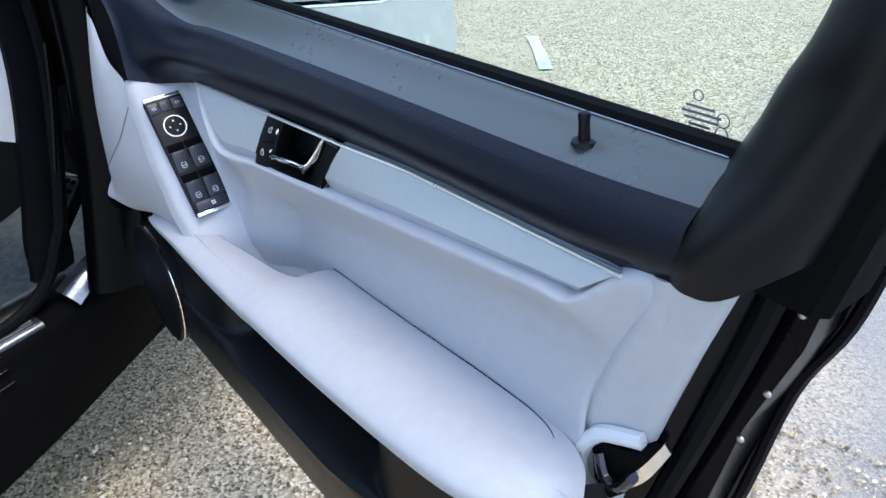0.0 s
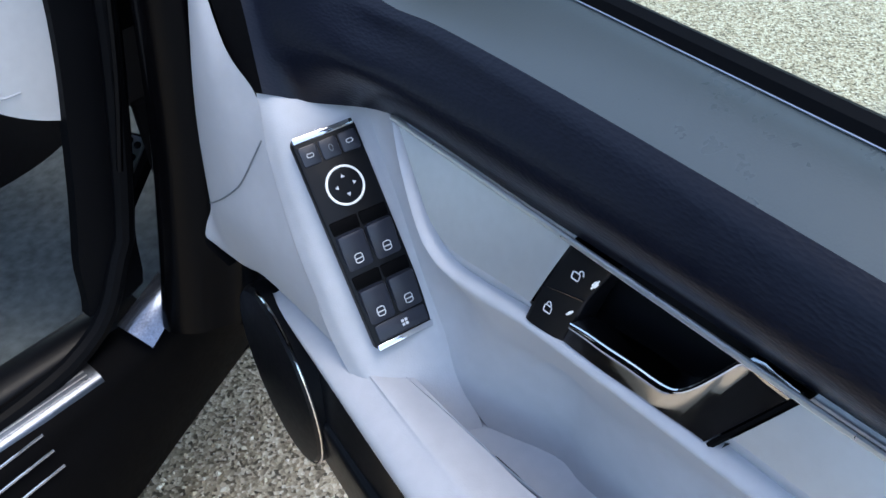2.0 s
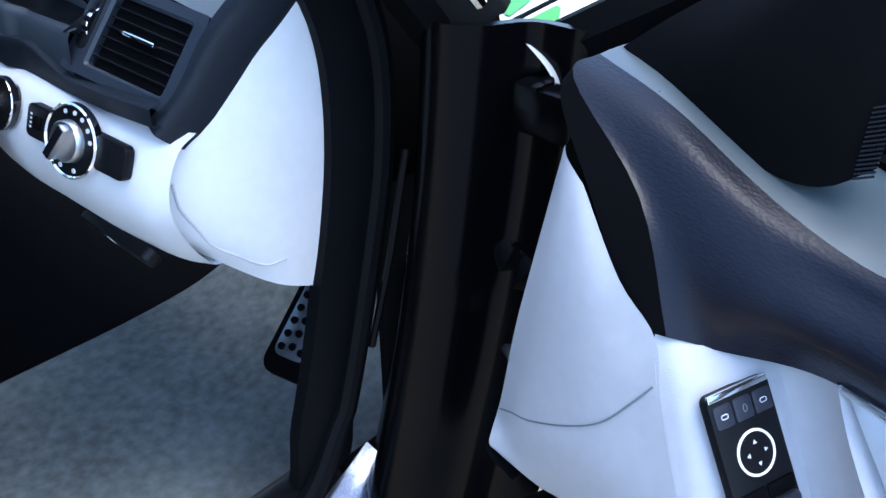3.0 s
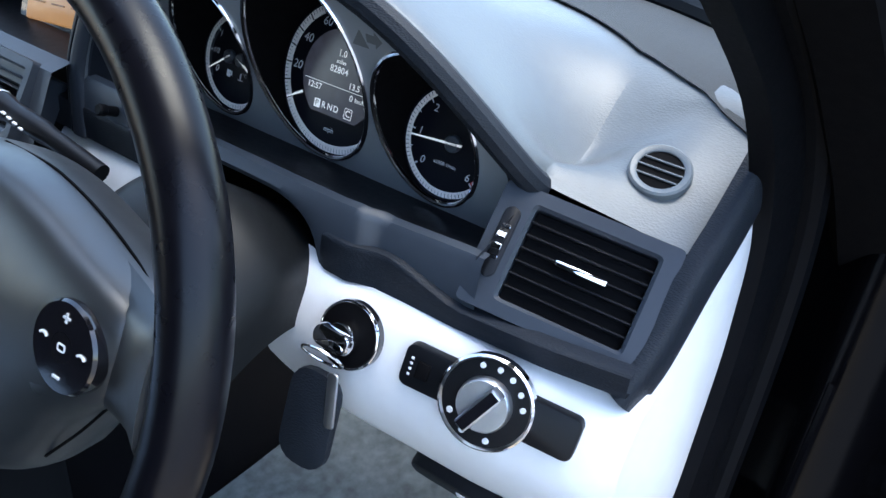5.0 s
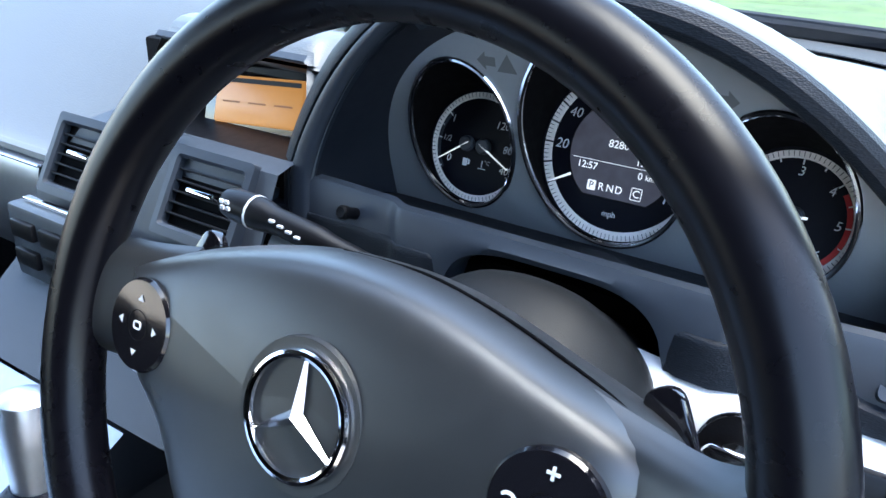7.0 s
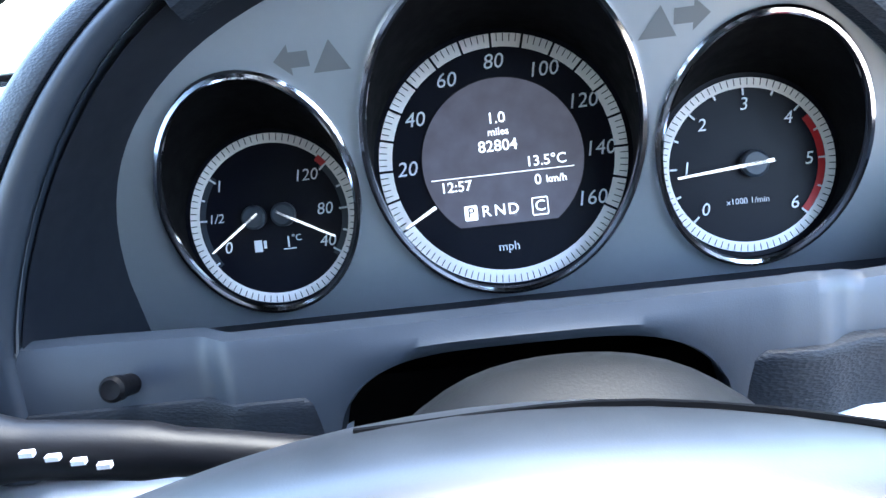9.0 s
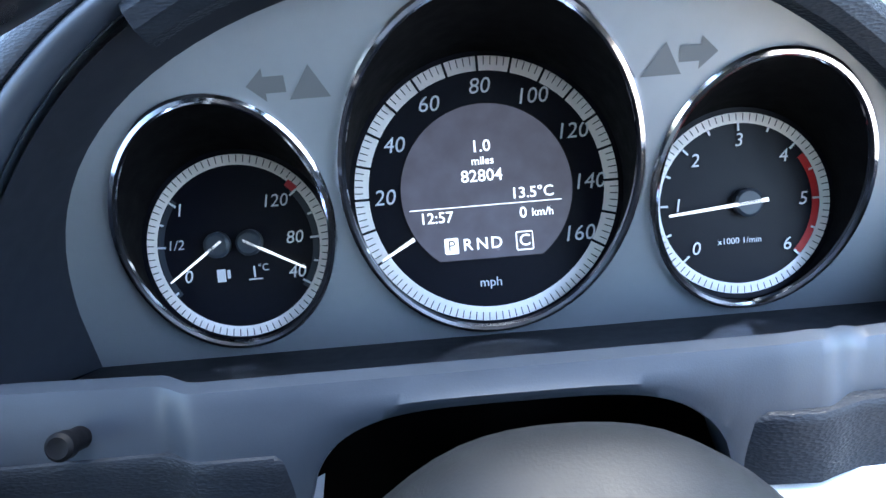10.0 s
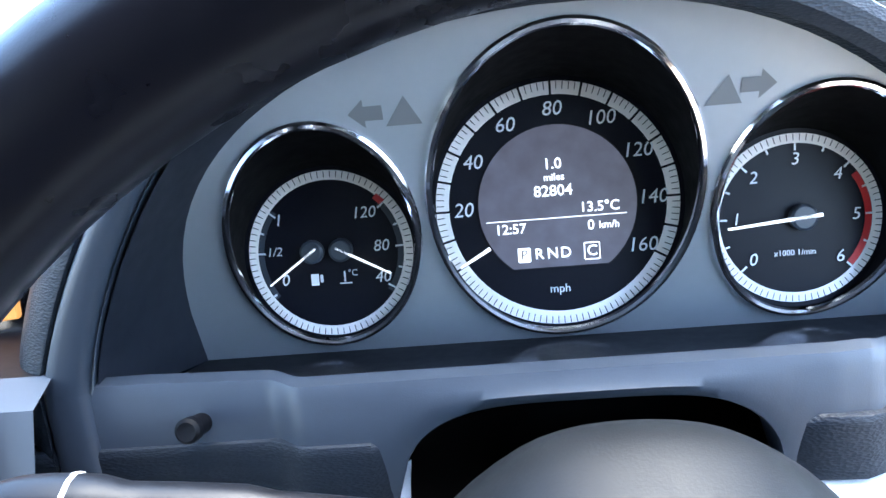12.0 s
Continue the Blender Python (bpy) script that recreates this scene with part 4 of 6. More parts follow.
def fascia(x):
    """The upper and lower edge of the fascia at x: its middle stands proud of both ends."""
    k = max(0.0, min(1.0, (x + 0.136) / 0.016)) * max(0.0, min(1.0, (0.132 - x) / 0.016))
    y = -0.096 - 0.008 * k * k * (3 - 2 * k) + 0.010 * max(0, min(1, (x - 0.10) / 0.10))
    top = 0.921 + 0.002 * max(0.0, min(1.0, (-0.13 - x) / 0.06)) - 0.006 * max(0, min(1, (x - 0.115) / 0.02))
    gap = max(0.0, 1 - (x / 0.082) ** 4) ** 0.45 if abs(x) < 0.082 else 0.0
    return Vector((x, y, top)), Vector((x, y - 0.003, 0.866 + gap * 0.046))


def arch(x, half=0.1935):
    return 0.002 + 0.182 * max(0.0, 1 - (x / half) ** 2) ** 0.36


rows = []
for i in range(49):
    c = math.cos(math.pi * i / 48)
    p = CL @ on_face(0.193 * c, arch(0.193 * c))
    q = lip(0.2118 * c) + Vector((0, 0.004, -0.003))
    rows.append(spline([p, p.lerp(q, 0.5) + Vector((0, 0, 0.002)), q], 3))
for x, edge in ((0.193, 0), (-0.193, len(rows))):
    p, q = CL @ on_face(x, 0.002), Vector((0.2118 if x > 0 else -0.2118, -0.027 if x > 0 else -0.097, 0.954 if x > 0 else 0.922))
    low = Vector((q.x * 0.98, -0.090, 0.918)) if x > 0 else q
    rows.insert(edge, spline([p, p.lerp(low, 0.5) + Vector((0, 0, -0.002)), low], 3))
part("hood_lining", loft(rows), SLATE_DARK, dash, "matt black lining of the hood")
ledge = []
for i in range(49):
    x = 0.21 - 0.42 * i / 48
    p = CL @ on_face(max(-0.193, min(0.193, x)), 0.002)
    q, _ = fascia(x)
    ledge.append(spline([p, p.lerp(q, 0.5) + Vector((0, 0, -0.004)), q + Vector((0, 0.004, 0.003))], 4))
# black instead of slate: the shadow band under the face is in the colour
part("ledge", loft(ledge), BLACK, dash, "slate plastic ledge below the instruments, blackened for the shade on it")
part("dash_core", box(-1.12, -0.54, -0.03, 0.34, 0.70, 0.84, 0.004), MATT, dash, "dark core of the dashboard")
part("dash_core", box(-0.53, -0.225, 0.0, 0.34, 0.70, 0.985, 0.004), MATT, dash, "dark core of the dashboard")
part("dash_core", box(-0.224, 0.32, 0.075, 0.34, 0.70, 0.975, 0.004), MATT, dash, "dark core of the dashboard")
# slate frame round the hood's side towards the centre, with a leather-look skin outside it
path = [Vector((-0.2118, -0.101, 0.868)), Vector((-0.2118, -0.100, 0.895))] + [lip(-0.2118 * math.cos(math.pi / 2 * i / 44 * 0.97)) for i in range(45)]
frame_rows, skin_rows = [], []
for i, p in enumerate(path):
    t = path[min(i + 1, len(path) - 1)] - path[max(i - 1, 0)]
    o = Vector((-t.z, 0, t.x)).normalized()
    w = 0.022 - 0.017 * i / len(path)
    frame_rows.append([p + Vector((0, 0.010, 0)), p + o * 0.001 + Vector((0, 0.001, 0)), p + o * 0.005 + Vector((0, -0.004, 0)), p + o * (w - 0.003) + Vector((0, -0.004, 0)), p + o * w + Vector((0, 0.001, 0))])
    fade = max(0.04, min(1.0, 1.0 - (i / len(path) - 0.40) / 0.40))
    skin_rows.append([p + o * (w - 0.001) + Vector((0, 0.001, 0)), p + o * (w + 0.003 * fade) + Vector((0, -0.002 * fade, 0)), p + o * (w + 0.018 * fade) + Vector((0, 0.014 * fade, 0)), p + o * (w + 0.028 * fade) + Vector((0, 0.06 * fade, -0.008 * fade))])
part("hood_frame", smooth_loft(frame_rows, 3, 2), VENT_SLATE, dash, "slate plastic frame round the hood side", sharp=60)
part("hood_wall", smooth_loft(skin_rows, 3, 2), GRAINED, dash, "black leather-look outer wall of the hood", sharp=60)
# slate fascia below the ledge, cut out for the column
rows = []
for i in range(141):
    x = 0.212 - 0.446 * i / 140
    a, b = fascia(x)
    rows.append([a + Vector((0, 0.008, 0.004)), a + Vector((0, 0.001, 0.003)), a + Vector((0, -0.002, -0.002)), a.lerp(b, 0.5) + Vector((0, -0.003, 0)), b, b + Vector((0, 0.004, -0.002)), b + Vector((0, 0.03, -0.002))])
part("fascia", loft(rows), PANEL, dash, "slate plastic fascia below the instruments", sharp=50)
for x0, x1 in ((-0.262, -0.085), (0.083, 0.326)):
    rows = []
    for i in range(25):
        x = x0 + (x1 - x0) * i / 24
        e = 1 - min(1, abs((x - x0) if x0 > 0 else (x1 - x)) / 0.006)
        y = fascia(x)[0].y - 0.0045 + 0.004 * e * e
        if x > 0.092:
            y = along(x, ((0.09, -0.1090), (0.114, -0.1090), (0.132, -0.1005), (0.165, -0.0975), (0.20, -0.0950), (0.27, -0.0905), (0.326, -0.0815)))
            top, low = along(x, ((0.09, 0.899), (0.15, 0.896), (0.20, 0.8785), (0.326, 0.8820))), along(x, ((0.09, 0.867), (0.20, 0.8625), (0.326, 0.8635)))
            rows.append([Vector((x, y + 0.010, top + 0.001)), Vector((x, y - 0.0008, top - 0.0005)), Vector((x, y - 0.002, top * 0.75 + low * 0.25)), Vector((x, y - 0.002, top * 0.25 + low * 0.75)), Vector((x, y, low)), Vector((x, y + 0.03, low - 0.004))])
            continue
        rows.append([Vector((x, y + 0.006, 0.899 - 0.004 * e * e)), Vector((x, y - 0.0008, 0.8975 - 0.004 * e * e)), Vector((x, y - 0.002, 0.890)), Vector((x, y - 0.002, 0.874)), Vector((x, y, 0.867)), Vector((x, y + 0.02, 0.864))])
    part("leather_strip", smooth_loft(rows, 3, 1), GRAINED, dash, "black leather-look strip")
rows = []
for x, y0 in ((-0.262, -0.092), (-0.20, -0.094), (-0.14, -0.096), (-0.092, -0.098), (-0.080, -0.092)):
    rows.append([Vector((x, y0 + 0.012, 0.869)), Vector((x, y0 - 0.004, 0.862)), Vector((x, y0 - 0.016, 0.838)), Vector((x, y0 - 0.016, 0.80)), Vector((x, y0 + 0.02, 0.765)), Vector((x, y0 + 0.09, 0.76))])
part("knee_panel", smooth_loft(rows, 4, 4), GREY_HARD, dash, "pale grey knee panel beside the column", sharp=70)
part("reset_knob", lid([(0.0046, 0), (0.0044, 0.011), (0.0054, 0.012), (0.0054, 0.017), (0.004, 0.0185), (0.002, 0.018)], 18), RUBBER, dash, "small black ribbed reset knob", axes((-0.166, -0.100, 0.908), (1, 0, 0), (-0.1, -0.9, 0.35)))
part("column_cavity", box(-0.12, 0.12, -0.03, 0.05, 0.72, 0.865), MATT, dash, "dark gap round the steering column")


def vent(M, w, h, pw, ph, slats, parent, name="air_vent", shift=0.0, tilt=0.0):
    """A square vent: a panel with a real opening, slats across it and a chrome tab."""
    outer, inner = rrect(pw, ph, 0.004, cx=shift), rrect(w, h, 0.003)
    bm = loft([[(x, y, -0.012) for x, y in outer], [(x, y, 0) for x, y in outer], [(x, y, 0.0005) for x, y in rrect(w + 0.005, h + 0.005, 0.004)],
               [(x, y, -0.002) for x, y in inner], [(x, y, -0.045) for x, y in inner]], closed=True)
    bm.verts.ensure_lookup_table()
    bm.faces.new(bm.verts[-len(inner):])
    v = part(name, bm, VENT_SLATE, parent, "slate plastic air vent", M)
    part("vent_throat", box(-w / 2 + 0.001, w / 2 - 0.001, -h / 2 + 0.001, h / 2 - 0.001, -0.044, -0.0085), MATT, v, "black vent interior")
    for i in range(slats):
        y = -h / 2 + h * (i + 1) / (slats + 1)
        part("slat", box(-w / 2, w / 2, y - 0.0009, y + 0.0009, -0.012, -0.003, 0.0007, 1), BLACK, v, m=pose(0, 0, 0, 0, 0, tilt))
    part("tab", box(-w * 0.20, w * 0.22, h * 0.02, h * 0.02 + 0.0045, -0.008, 0.004, 0.0015), CHROME, v, "chrome vent tab")
    return v


VENT = axes((0.2648, -0.0518, 0.9123), (0.0845, 0.0185, -0.0115), (0.20, -0.74, 0.64))
vent(VENT, 0.088, 0.066, 0.128, 0.090, 6, dash, shift=-0.006)
part("thumb_well", slab(rrect(0.012, 0.052, 0.006), -0.004, 0.0015, 0.001), BLACK, dash, "black slot of the thumbwheel", VENT @ pose(-0.0575, 0.002, 0))
tw = part("thumbwheel", tube([(-0.003, 0, 0), (0.003, 0, 0)], 0.016, 20), BLACK, dash, "ribbed thumbwheel with chrome bars", VENT @ pose(-0.0575, 0.002, -0.010))
for k in range(4):
    part("rib", box(-0.0034, 0.0034, -0.0022, 0.0022, 0.0155, 0.0172, 0.0005, 1), CHROME, tw, m=pose(0, 0, 0, -45 + 30 * k))
ROUND = axes((0.2752, 0.0294, 0.9676), (0.985, 0.12, -0.06), (0.06, -0.49, 0.87)) @ Matrix.Scale(0.86, 4)
rv = part("round_vent", lathe([(0.0262, -0.004), (0.0258, 0.0022), (0.0240, 0.0038), (0.0205, 0.0034), (0.0190, 0.0022), (0.0188, 0.0008)], 40), DASH, dash, "round grained demister vent", ROUND)
part("vent_throat", lid([(0.0191, 0.0014), (0.0186, 0.0008), (0.005, 0.0006)], 30), MATT, rv, "black vent interior")
for y in (-0.0085, 0.0, 0.0085):
    hw = math.sqrt(0.0189 ** 2 - y * y)
    part("slat", box(-hw, hw, y - 0.0008, y + 0.0008, 0.0010, 0.0030, 0.0005, 1), DASH, rv)
# leather edge beside the right vent
rows = []
for x, y, z in ((0.322, -0.060, 0.860), (0.328, -0.035, 0.885), (0.331, 0.0, 0.925), (0.333, 0.03, 0.950), (0.335, 0.08, 0.995)):
    rows.append([Vector((x - 0.012, y, z + 0.010)), Vector((x, y - 0.002, z + 0.004)), Vector((x + 0.004, y + 0.008, z - 0.006)), Vector((x + 0.003, y + 0.026, z - 0.020)), Vector((x - 0.01, y + 0.04, z - 0.03))])
part("dash_end", smooth_loft(rows, 3, 4), GRAINED, dash, "dark grained end of the dashboard", DTI)

# pale knee panel with ignition and light switch, and the end cover
rows = []
for x, z0, y0 in ((0.068, 0.872, -0.088), (0.10, 0.872, -0.094), (0.15, 0.868, -0.094), (0.20, 0.864, -0.087), (0.26, 0.858, -0.077), (0.31, 0.852, -0.062), (0.334, 0.850, -0.045)):
    k = (x - 0.068) / 0.266
    rows.append([Vector((x, y0 + 0.012, z0 + 0.010)), Vector((x, y0 - 0.006, z0 - 0.001)), Vector((x, y0 - 0.020, z0 - 0.030)), Vector((x, y0 - 0.020, z0 - 0.062)), Vector((x - 0.012, y0 - 0.004 + 0.01 * k, z0 - 0.092 - 0.02 * k)), Vector((x - 0.015, y0 + 0.03, z0 - 0.104 - 0.02 * k)), Vector((x - 0.015, y0 + 0.10, z0 - 0.10))])
part("knee_panel", smooth_loft(rows, 4, 5), GREY_HARD, dash, "pale grey knee panel", DTI, sharp=70)
rows = [[Vector((0.330, 0.07, 0.952)), Vector((0.335, 0.085, 0.945)), Vector((0.338, 0.097, 0.90))],
        [Vector((0.326, 0.0, 0.915)), Vector((0.337, 0.05, 0.90)), Vector((0.338, 0.097, 0.86))],
        [Vector((0.324, -0.045, 0.866)), Vector((0.340, 0.02, 0.85)), Vector((0.339, 0.097, 0.82))],
        [Vector((0.320, -0.064, 0.82)), Vector((0.342, 0.005, 0.79)), Vector((0.339, 0.095, 0.76))],
        [Vector((0.316, -0.062, 0.775)), Vector((0.342, 0.010, 0.735)), Vector((0.339, 0.092, 0.70))],
        [Vector((0.306, -0.038, 0.738)), Vector((0.338, 0.02, 0.69)), Vector((0.338, 0.09, 0.655))]]
part("end_cover", smooth_loft(rows, 6, 5), GREY_HARD, dash, "pale grey fuse cover at the dashboard end", DTI, sharp=70)
part("cover_joint", tube(spline([(0.3242, -0.0565, 0.8200), (0.3238, -0.0560, 0.8136), (0.3240, -0.0540, 0.7953), (0.3260, -0.0458, 0.7774), (0.3272, -0.0332, 0.7525), (0.3330, -0.0147, 0.7355), (0.3394, 0.0066, 0.7184), (0.3432, 0.0284, 0.7166)], 6), 0.0013, 8), GREY, dash, "curved joint of the fuse cover", DTI)
part("release_mark", box(-0.004, 0.004, -0.004, 0.004, 0.0121, 0.0126), WHITE, dash, "small pale mark on the bonnet release", DTI @ axes((0.24, -0.07, 0.745), (1, 0.1, -0.1), (0, -0.8, -0.4)) @ pose(-0.006, 0, 0))
part("bonnet_release", slab(rrect(0.10, 0.02, 0.008), 0, 0.012, 0.003), BLACK, dash, "black bonnet release handle", DTI @ axes((0.24, -0.07, 0.745), (1, 0.1, -0.1), (0, -0.8, -0.4)))

LSW = axes((0.2475, -0.1160, 0.8375), (0.985, 0.18, -0.09), (0.17, -0.92, 0.33))
sw = part("light_switch", slab(rrect(0.128, 0.031, 0.006), -0.006, 0.0035, 0.0012), BLACK, dash, "black light switch plate", LSW)
part("bezel", lathe([(0.0335, 0.0), (0.0335, 0.007), (0.032, 0.0085), (0.0305, 0.007)], 40), CHROME, sw, "thin chrome ring")
part("dial_plate", lid([(0.0308, 0.003), (0.0308, 0.0068), (0.020, 0.0072), (0.002, 0.0072)], 40), BLACK, sw, "gloss black dial plate")
part("knob", lid([(0.0190, 0.007), (0.0184, 0.013), (0.0172, 0.0145), (0.002, 0.0146)], 36), SATIN, sw, "satin silver rotary knob", pose(0, 0, 0))
grip = box(-0.0050, 0.0050, -0.0180, 0.0180, 0.013, 0.024, 0.002)
part("grip", grip, SATIN, sw, "satin silver grip bar", pose(0, 0, 0, 0, 0, -28))
part("grip_inlay", box(-0.0036, 0.0036, -0.0165, 0.0165, 0.0236, 0.0246), GLOSS, sw, "black inlay", pose(0, 0, 0, 0, 0, -28))
for a in (112, 85, 62, 38, 15, 215, 250, 290):
    r = 0.0258
    part("symbol", lid([(0.0026 if a > 200 else 0.0021, 0.0066), (0.002, 0.0078), (0.001, 0.0078)], 10), WHITE, sw, m=pose(r * math.cos(radians(a)), r * math.sin(radians(a)), 0))
part("levelling_wheel", box(-0.005, 0.005, -0.006, 0.006, 0.002, 0.006, 0.001), MATT, sw, "black levelling wheel", pose(-0.048, 0, 0))
for k in range(4):
    part("symbol", box(-0.001, 0.001, -0.0008, 0.0008, 0.0035, 0.0042), WHITE, sw, m=pose(-0.0575, -0.006 + 0.004 * k, 0))

IGN = axes((0.141, -0.132, 0.845), (0.99, 0.05, -0.05), (0.0, -0.93, 0.36)) @ Matrix.Scale(0.92, 4)
ign = part("ignition_socket", lathe([(0.0275, -0.002), (0.0275, 0.004), (0.0255, 0.006), (0.0235, 0.004), (0.021, -0.006), (0.0195, -0.02)], 40), GLOSS, dash, "black ignition socket", IGN)
part("socket_ring", tube([(0.0262 * math.cos(2 * math.pi * i / 40), 0.0262 * math.sin(2 * math.pi * i / 40), 0.005) for i in range(40)], 0.0013, 8, closed=True), CHROME, ign, "chrome ring")
part("socket_core", lid([(0.0262, 0.0005), (0.025, 0.0062), (0.018, 0.0058), (0.002, 0.0056)], 30), MATT, ign, "black socket core")

key = thing("ignition_key", "chrome-ended key with dark leather fob in the ignition", "key", DT @ IGN)
part("blade_housing", lid([(0.012, -0.006), (0.0125, 0.016), (0.0115, 0.020), (0.003, 0.021)], 24), CHROME, key, "chrome end of the key")
part("key_head", slab(rrect(0.034, 0.018, 0.008), 0.014, 0.026, 0.004), CHROME, key, "polished key head", pose(-0.003, -0.002, 0))
part("key_ring", tube([(0.017 * math.cos(2 * math.pi * i / 28), 0.017 * math.sin(2 * math.pi * i / 28), 0) for i in range(28)], 0.0012, 8, closed=True), CHROME, key, "split ring", pose(-0.004, -0.016, 0.026, 55, 0, 8))
part("fob", slab(rrect(0.046, 0.082, 0.018), -0.003, 0.004, 0.0018), GRAINED, key, "dark leather fob", pose(-0.002, -0.070, 0.018, 4, 0, 3))
part("fob_tag", slab(rrect(0.009, 0.045, 0.003), 0.0, 0.002, 0.0006), SATIN, key, "metal tag", pose(0.014, -0.045, 0.0235, 6, 0, 10))

# ---- the instruments ----
clu = thing("instrument_cluster", "silver-faced cluster with three chrome-ringed black dials", "instruments", DT @ CL)


def egg(cx, cw, a, b, turn, n=64):
    return [on_face(x, w) for x, w in ellipse(a, b, n, cx, cw, turn)]


RIMS = ((-0.1163, 0.0745, 0.0650, 0.0462, 84), (0.0, 0.0915, 0.0850, 0.0628, 90), (0.1168, 0.0735, 0.0655, 0.0470, 96))
DIALS = ((-0.120, 0.0, 0.0437), (0.0, 0.0167, 0.0628), (0.120, 0.0, 0.0432))
NAMES = ("fuel_and_temperature_dial", "speedometer", "rev_counter")
bm = bmesh.new()
edges = []
outline = [on_face(0.193 * math.cos(math.pi * i / 60), arch(0.193 * math.cos(math.pi * i / 60))) for i in range(61)] + [on_face(-0.193, 0.002), on_face(0.193, 0.002)]
for loop in [outline] + [egg(*r) for r in RIMS]:
    vs = [bm.verts.new(p) for p in loop]
    edges += [bm.edges.new((vs[i], vs[(i + 1) % len(vs)])) for i in range(len(vs))]
bmesh.ops.triangle_fill(bm, use_beauty=True, use_dissolve=False, edges=edges)
part("face_plate", bm, FACE, clu, "brushed silver-grey face plate")


def flat_ring(r0, r1, z, a0=0.0, a1=360.0, n=72):
    return loft([[(r * math.cos(radians(a0 + (a1 - a0) * i / n)), r * math.sin(radians(a0 + (a1 - a0) * i / n)), z) for i in range(n + 1)] for r in (r0, r1)])


def ticks(spec, z=0.0016):
    """Ticks in one mesh: rows of angle, inner and outer radius, half width."""
    bm = bmesh.new()
    for a, r0, r1, w in spec:
        c, s = math.cos(radians(a)), math.sin(radians(a))
        bm.faces.new([bm.verts.new((r * c - k * s, r * s + k * c, z)) for r, k in ((r0, -w), (r1, -w), (r1, w), (r0, w))])
    return bm


dials = []
for (cx, cw, a, b, turn), (u, v, r), nm in zip(RIMS, DIALS, NAMES):
    dial = part(nm, lid([(r + 0.004, -0.002), (r + 0.003, 0.0), (0.01, 0.0)], 64), DIAL, clu, "round black dial", pose(u, v, 0))
    dials.append(dial)
    e = [p - Vector((u, v, 0)) for p in egg(cx, cw, a, b, turn)]
    tubewall = []
    for p in e:
        t = math.atan2(p.y, p.x)
        tubewall.append([p, p.lerp(Vector(((r + 0.0025) * math.cos(t), (r + 0.0025) * math.sin(t), 0.001)), 0.5), Vector(((r + 0.0025) * math.cos(t), (r + 0.0025) * math.sin(t), 0.0005))])
    tubewall.append(tubewall[0])
    part("dial_well", loft(tubewall), MATT, dial, "black funnel wall of the dial")
    part("chrome_rim", tube([p + Vector((0, 0, 0.0008)) for p in e], 0.0022, 8, closed=True), CHROME, dial, "egg-shaped chrome rim")
    part("tick_band", flat_ring(r - (0.0068 if nm == "speedometer" else 0.0050), r, 0.0008), TICKRING, dial, "pale tick band")
    pitch = 3.0 if nm == "speedometer" else 4.5
    one = finish(ticks([(0, r - 0.0042 if nm == "speedometer" else r - 0.0036, r - 0.0004, 0.00022)]), "tick", DIAL)
    for k in range(int(360 / pitch)):
        part("band_tick", one, DIAL, dial, m=pose(0, 0, 0, 0, 0, k * pitch))


def needle(dial, x, y, ang, length, tail, w=0.0006, z=0.006):
    bm = loft([[(-tail, -w, z), (-tail, w, z), (-tail, w, z - 0.0015), (-tail, -w, z - 0.0015)], [(length, -w * 0.6, z), (length, w * 0.6, z), (length, w * 0.6, z - 0.0015), (length, -w * 0.6, z - 0.0015)]], closed=True, caps=True)
    return part("needle", bm, LIT, dial, "thin white needle", pose(x, y, 0, 0, 0, ang))


def hub(dial, x, y, r):
    part("needle_hub", lid([(r, 0.0008), (r, 0.005), (r * 0.8, 0.006), (0.001, 0.006)], 24), PANEL, dial, "round dark needle hub", pose(x, y, 0))


fuel, speedo, revs = dials
# speedometer
one = finish(ticks([(0, 0.0556, 0.0632, 0.0006)], 0.0018), "tick", DIAL)
for k in range(0, 170, 10):
    part("scale_tick", one, DIAL, speedo, m=pose(0, 0, 0, 0, 0, 210 - 1.5 * k))
for k in range(20, 180, 20):
    a = radians(210 - 1.5 * k)
    words(str(k), 0.0104, WHITE, speedo, pose(0.0487 * math.cos(a), 0.0487 * math.sin(a), 0.0012), "numeral", 0.18)
part("display", slab([(0.0408 * math.cos(t), 0.0408 * math.sin(t)) for t in (radians(-52.8 + 285.6 * i / 48) for i in range(49))], 0.0006, 0.0014), LCD, speedo, "round grey display")
TXT = (("1.0", 0.0078, -0.0013, 0.0207), ("miles", 0.0052, -0.0009, 0.0139), ("82804", 0.0080, -0.0018, 0.0068), ("13.5\u00b0C", 0.0073, 0.0215, -0.0028),
       ("12:57", 0.0073, -0.0249, -0.0116), ("0", 0.0073, 0.0165, -0.0122), ("km/h", 0.0052, 0.0258, -0.0124), ("R", 0.0078, -0.0110, -0.0254), ("N", 0.0078, -0.0040, -0.0254), ("D", 0.0078, 0.0028, -0.0254), ("C", 0.0078, 0.0163, -0.0254))
for s, size, x, y in TXT:
    words(s, size, LIT, speedo, pose(x, y, 0.0020), "lettering", 0, "lit white display lettering", bold=0.00008)
part("gear_box", slab(rrect(0.0066, 0.0076, 0.0008, cx=-0.0187, cy=-0.0254), 0.0016, 0.0019), LIT, speedo, "lit square behind the gear letter")
words("P", 0.0072, DIAL, speedo, pose(-0.0187, -0.0254, 0.0023), "lettering")
part("mode_box", tube([(x + 0.0163, y - 0.0254, 0.0018) for x, y in rrect(0.0078, 0.0086, 0.0004, 1)], 0.0003, 4, closed=True), LIT, speedo, "lit outline of the mode letter")
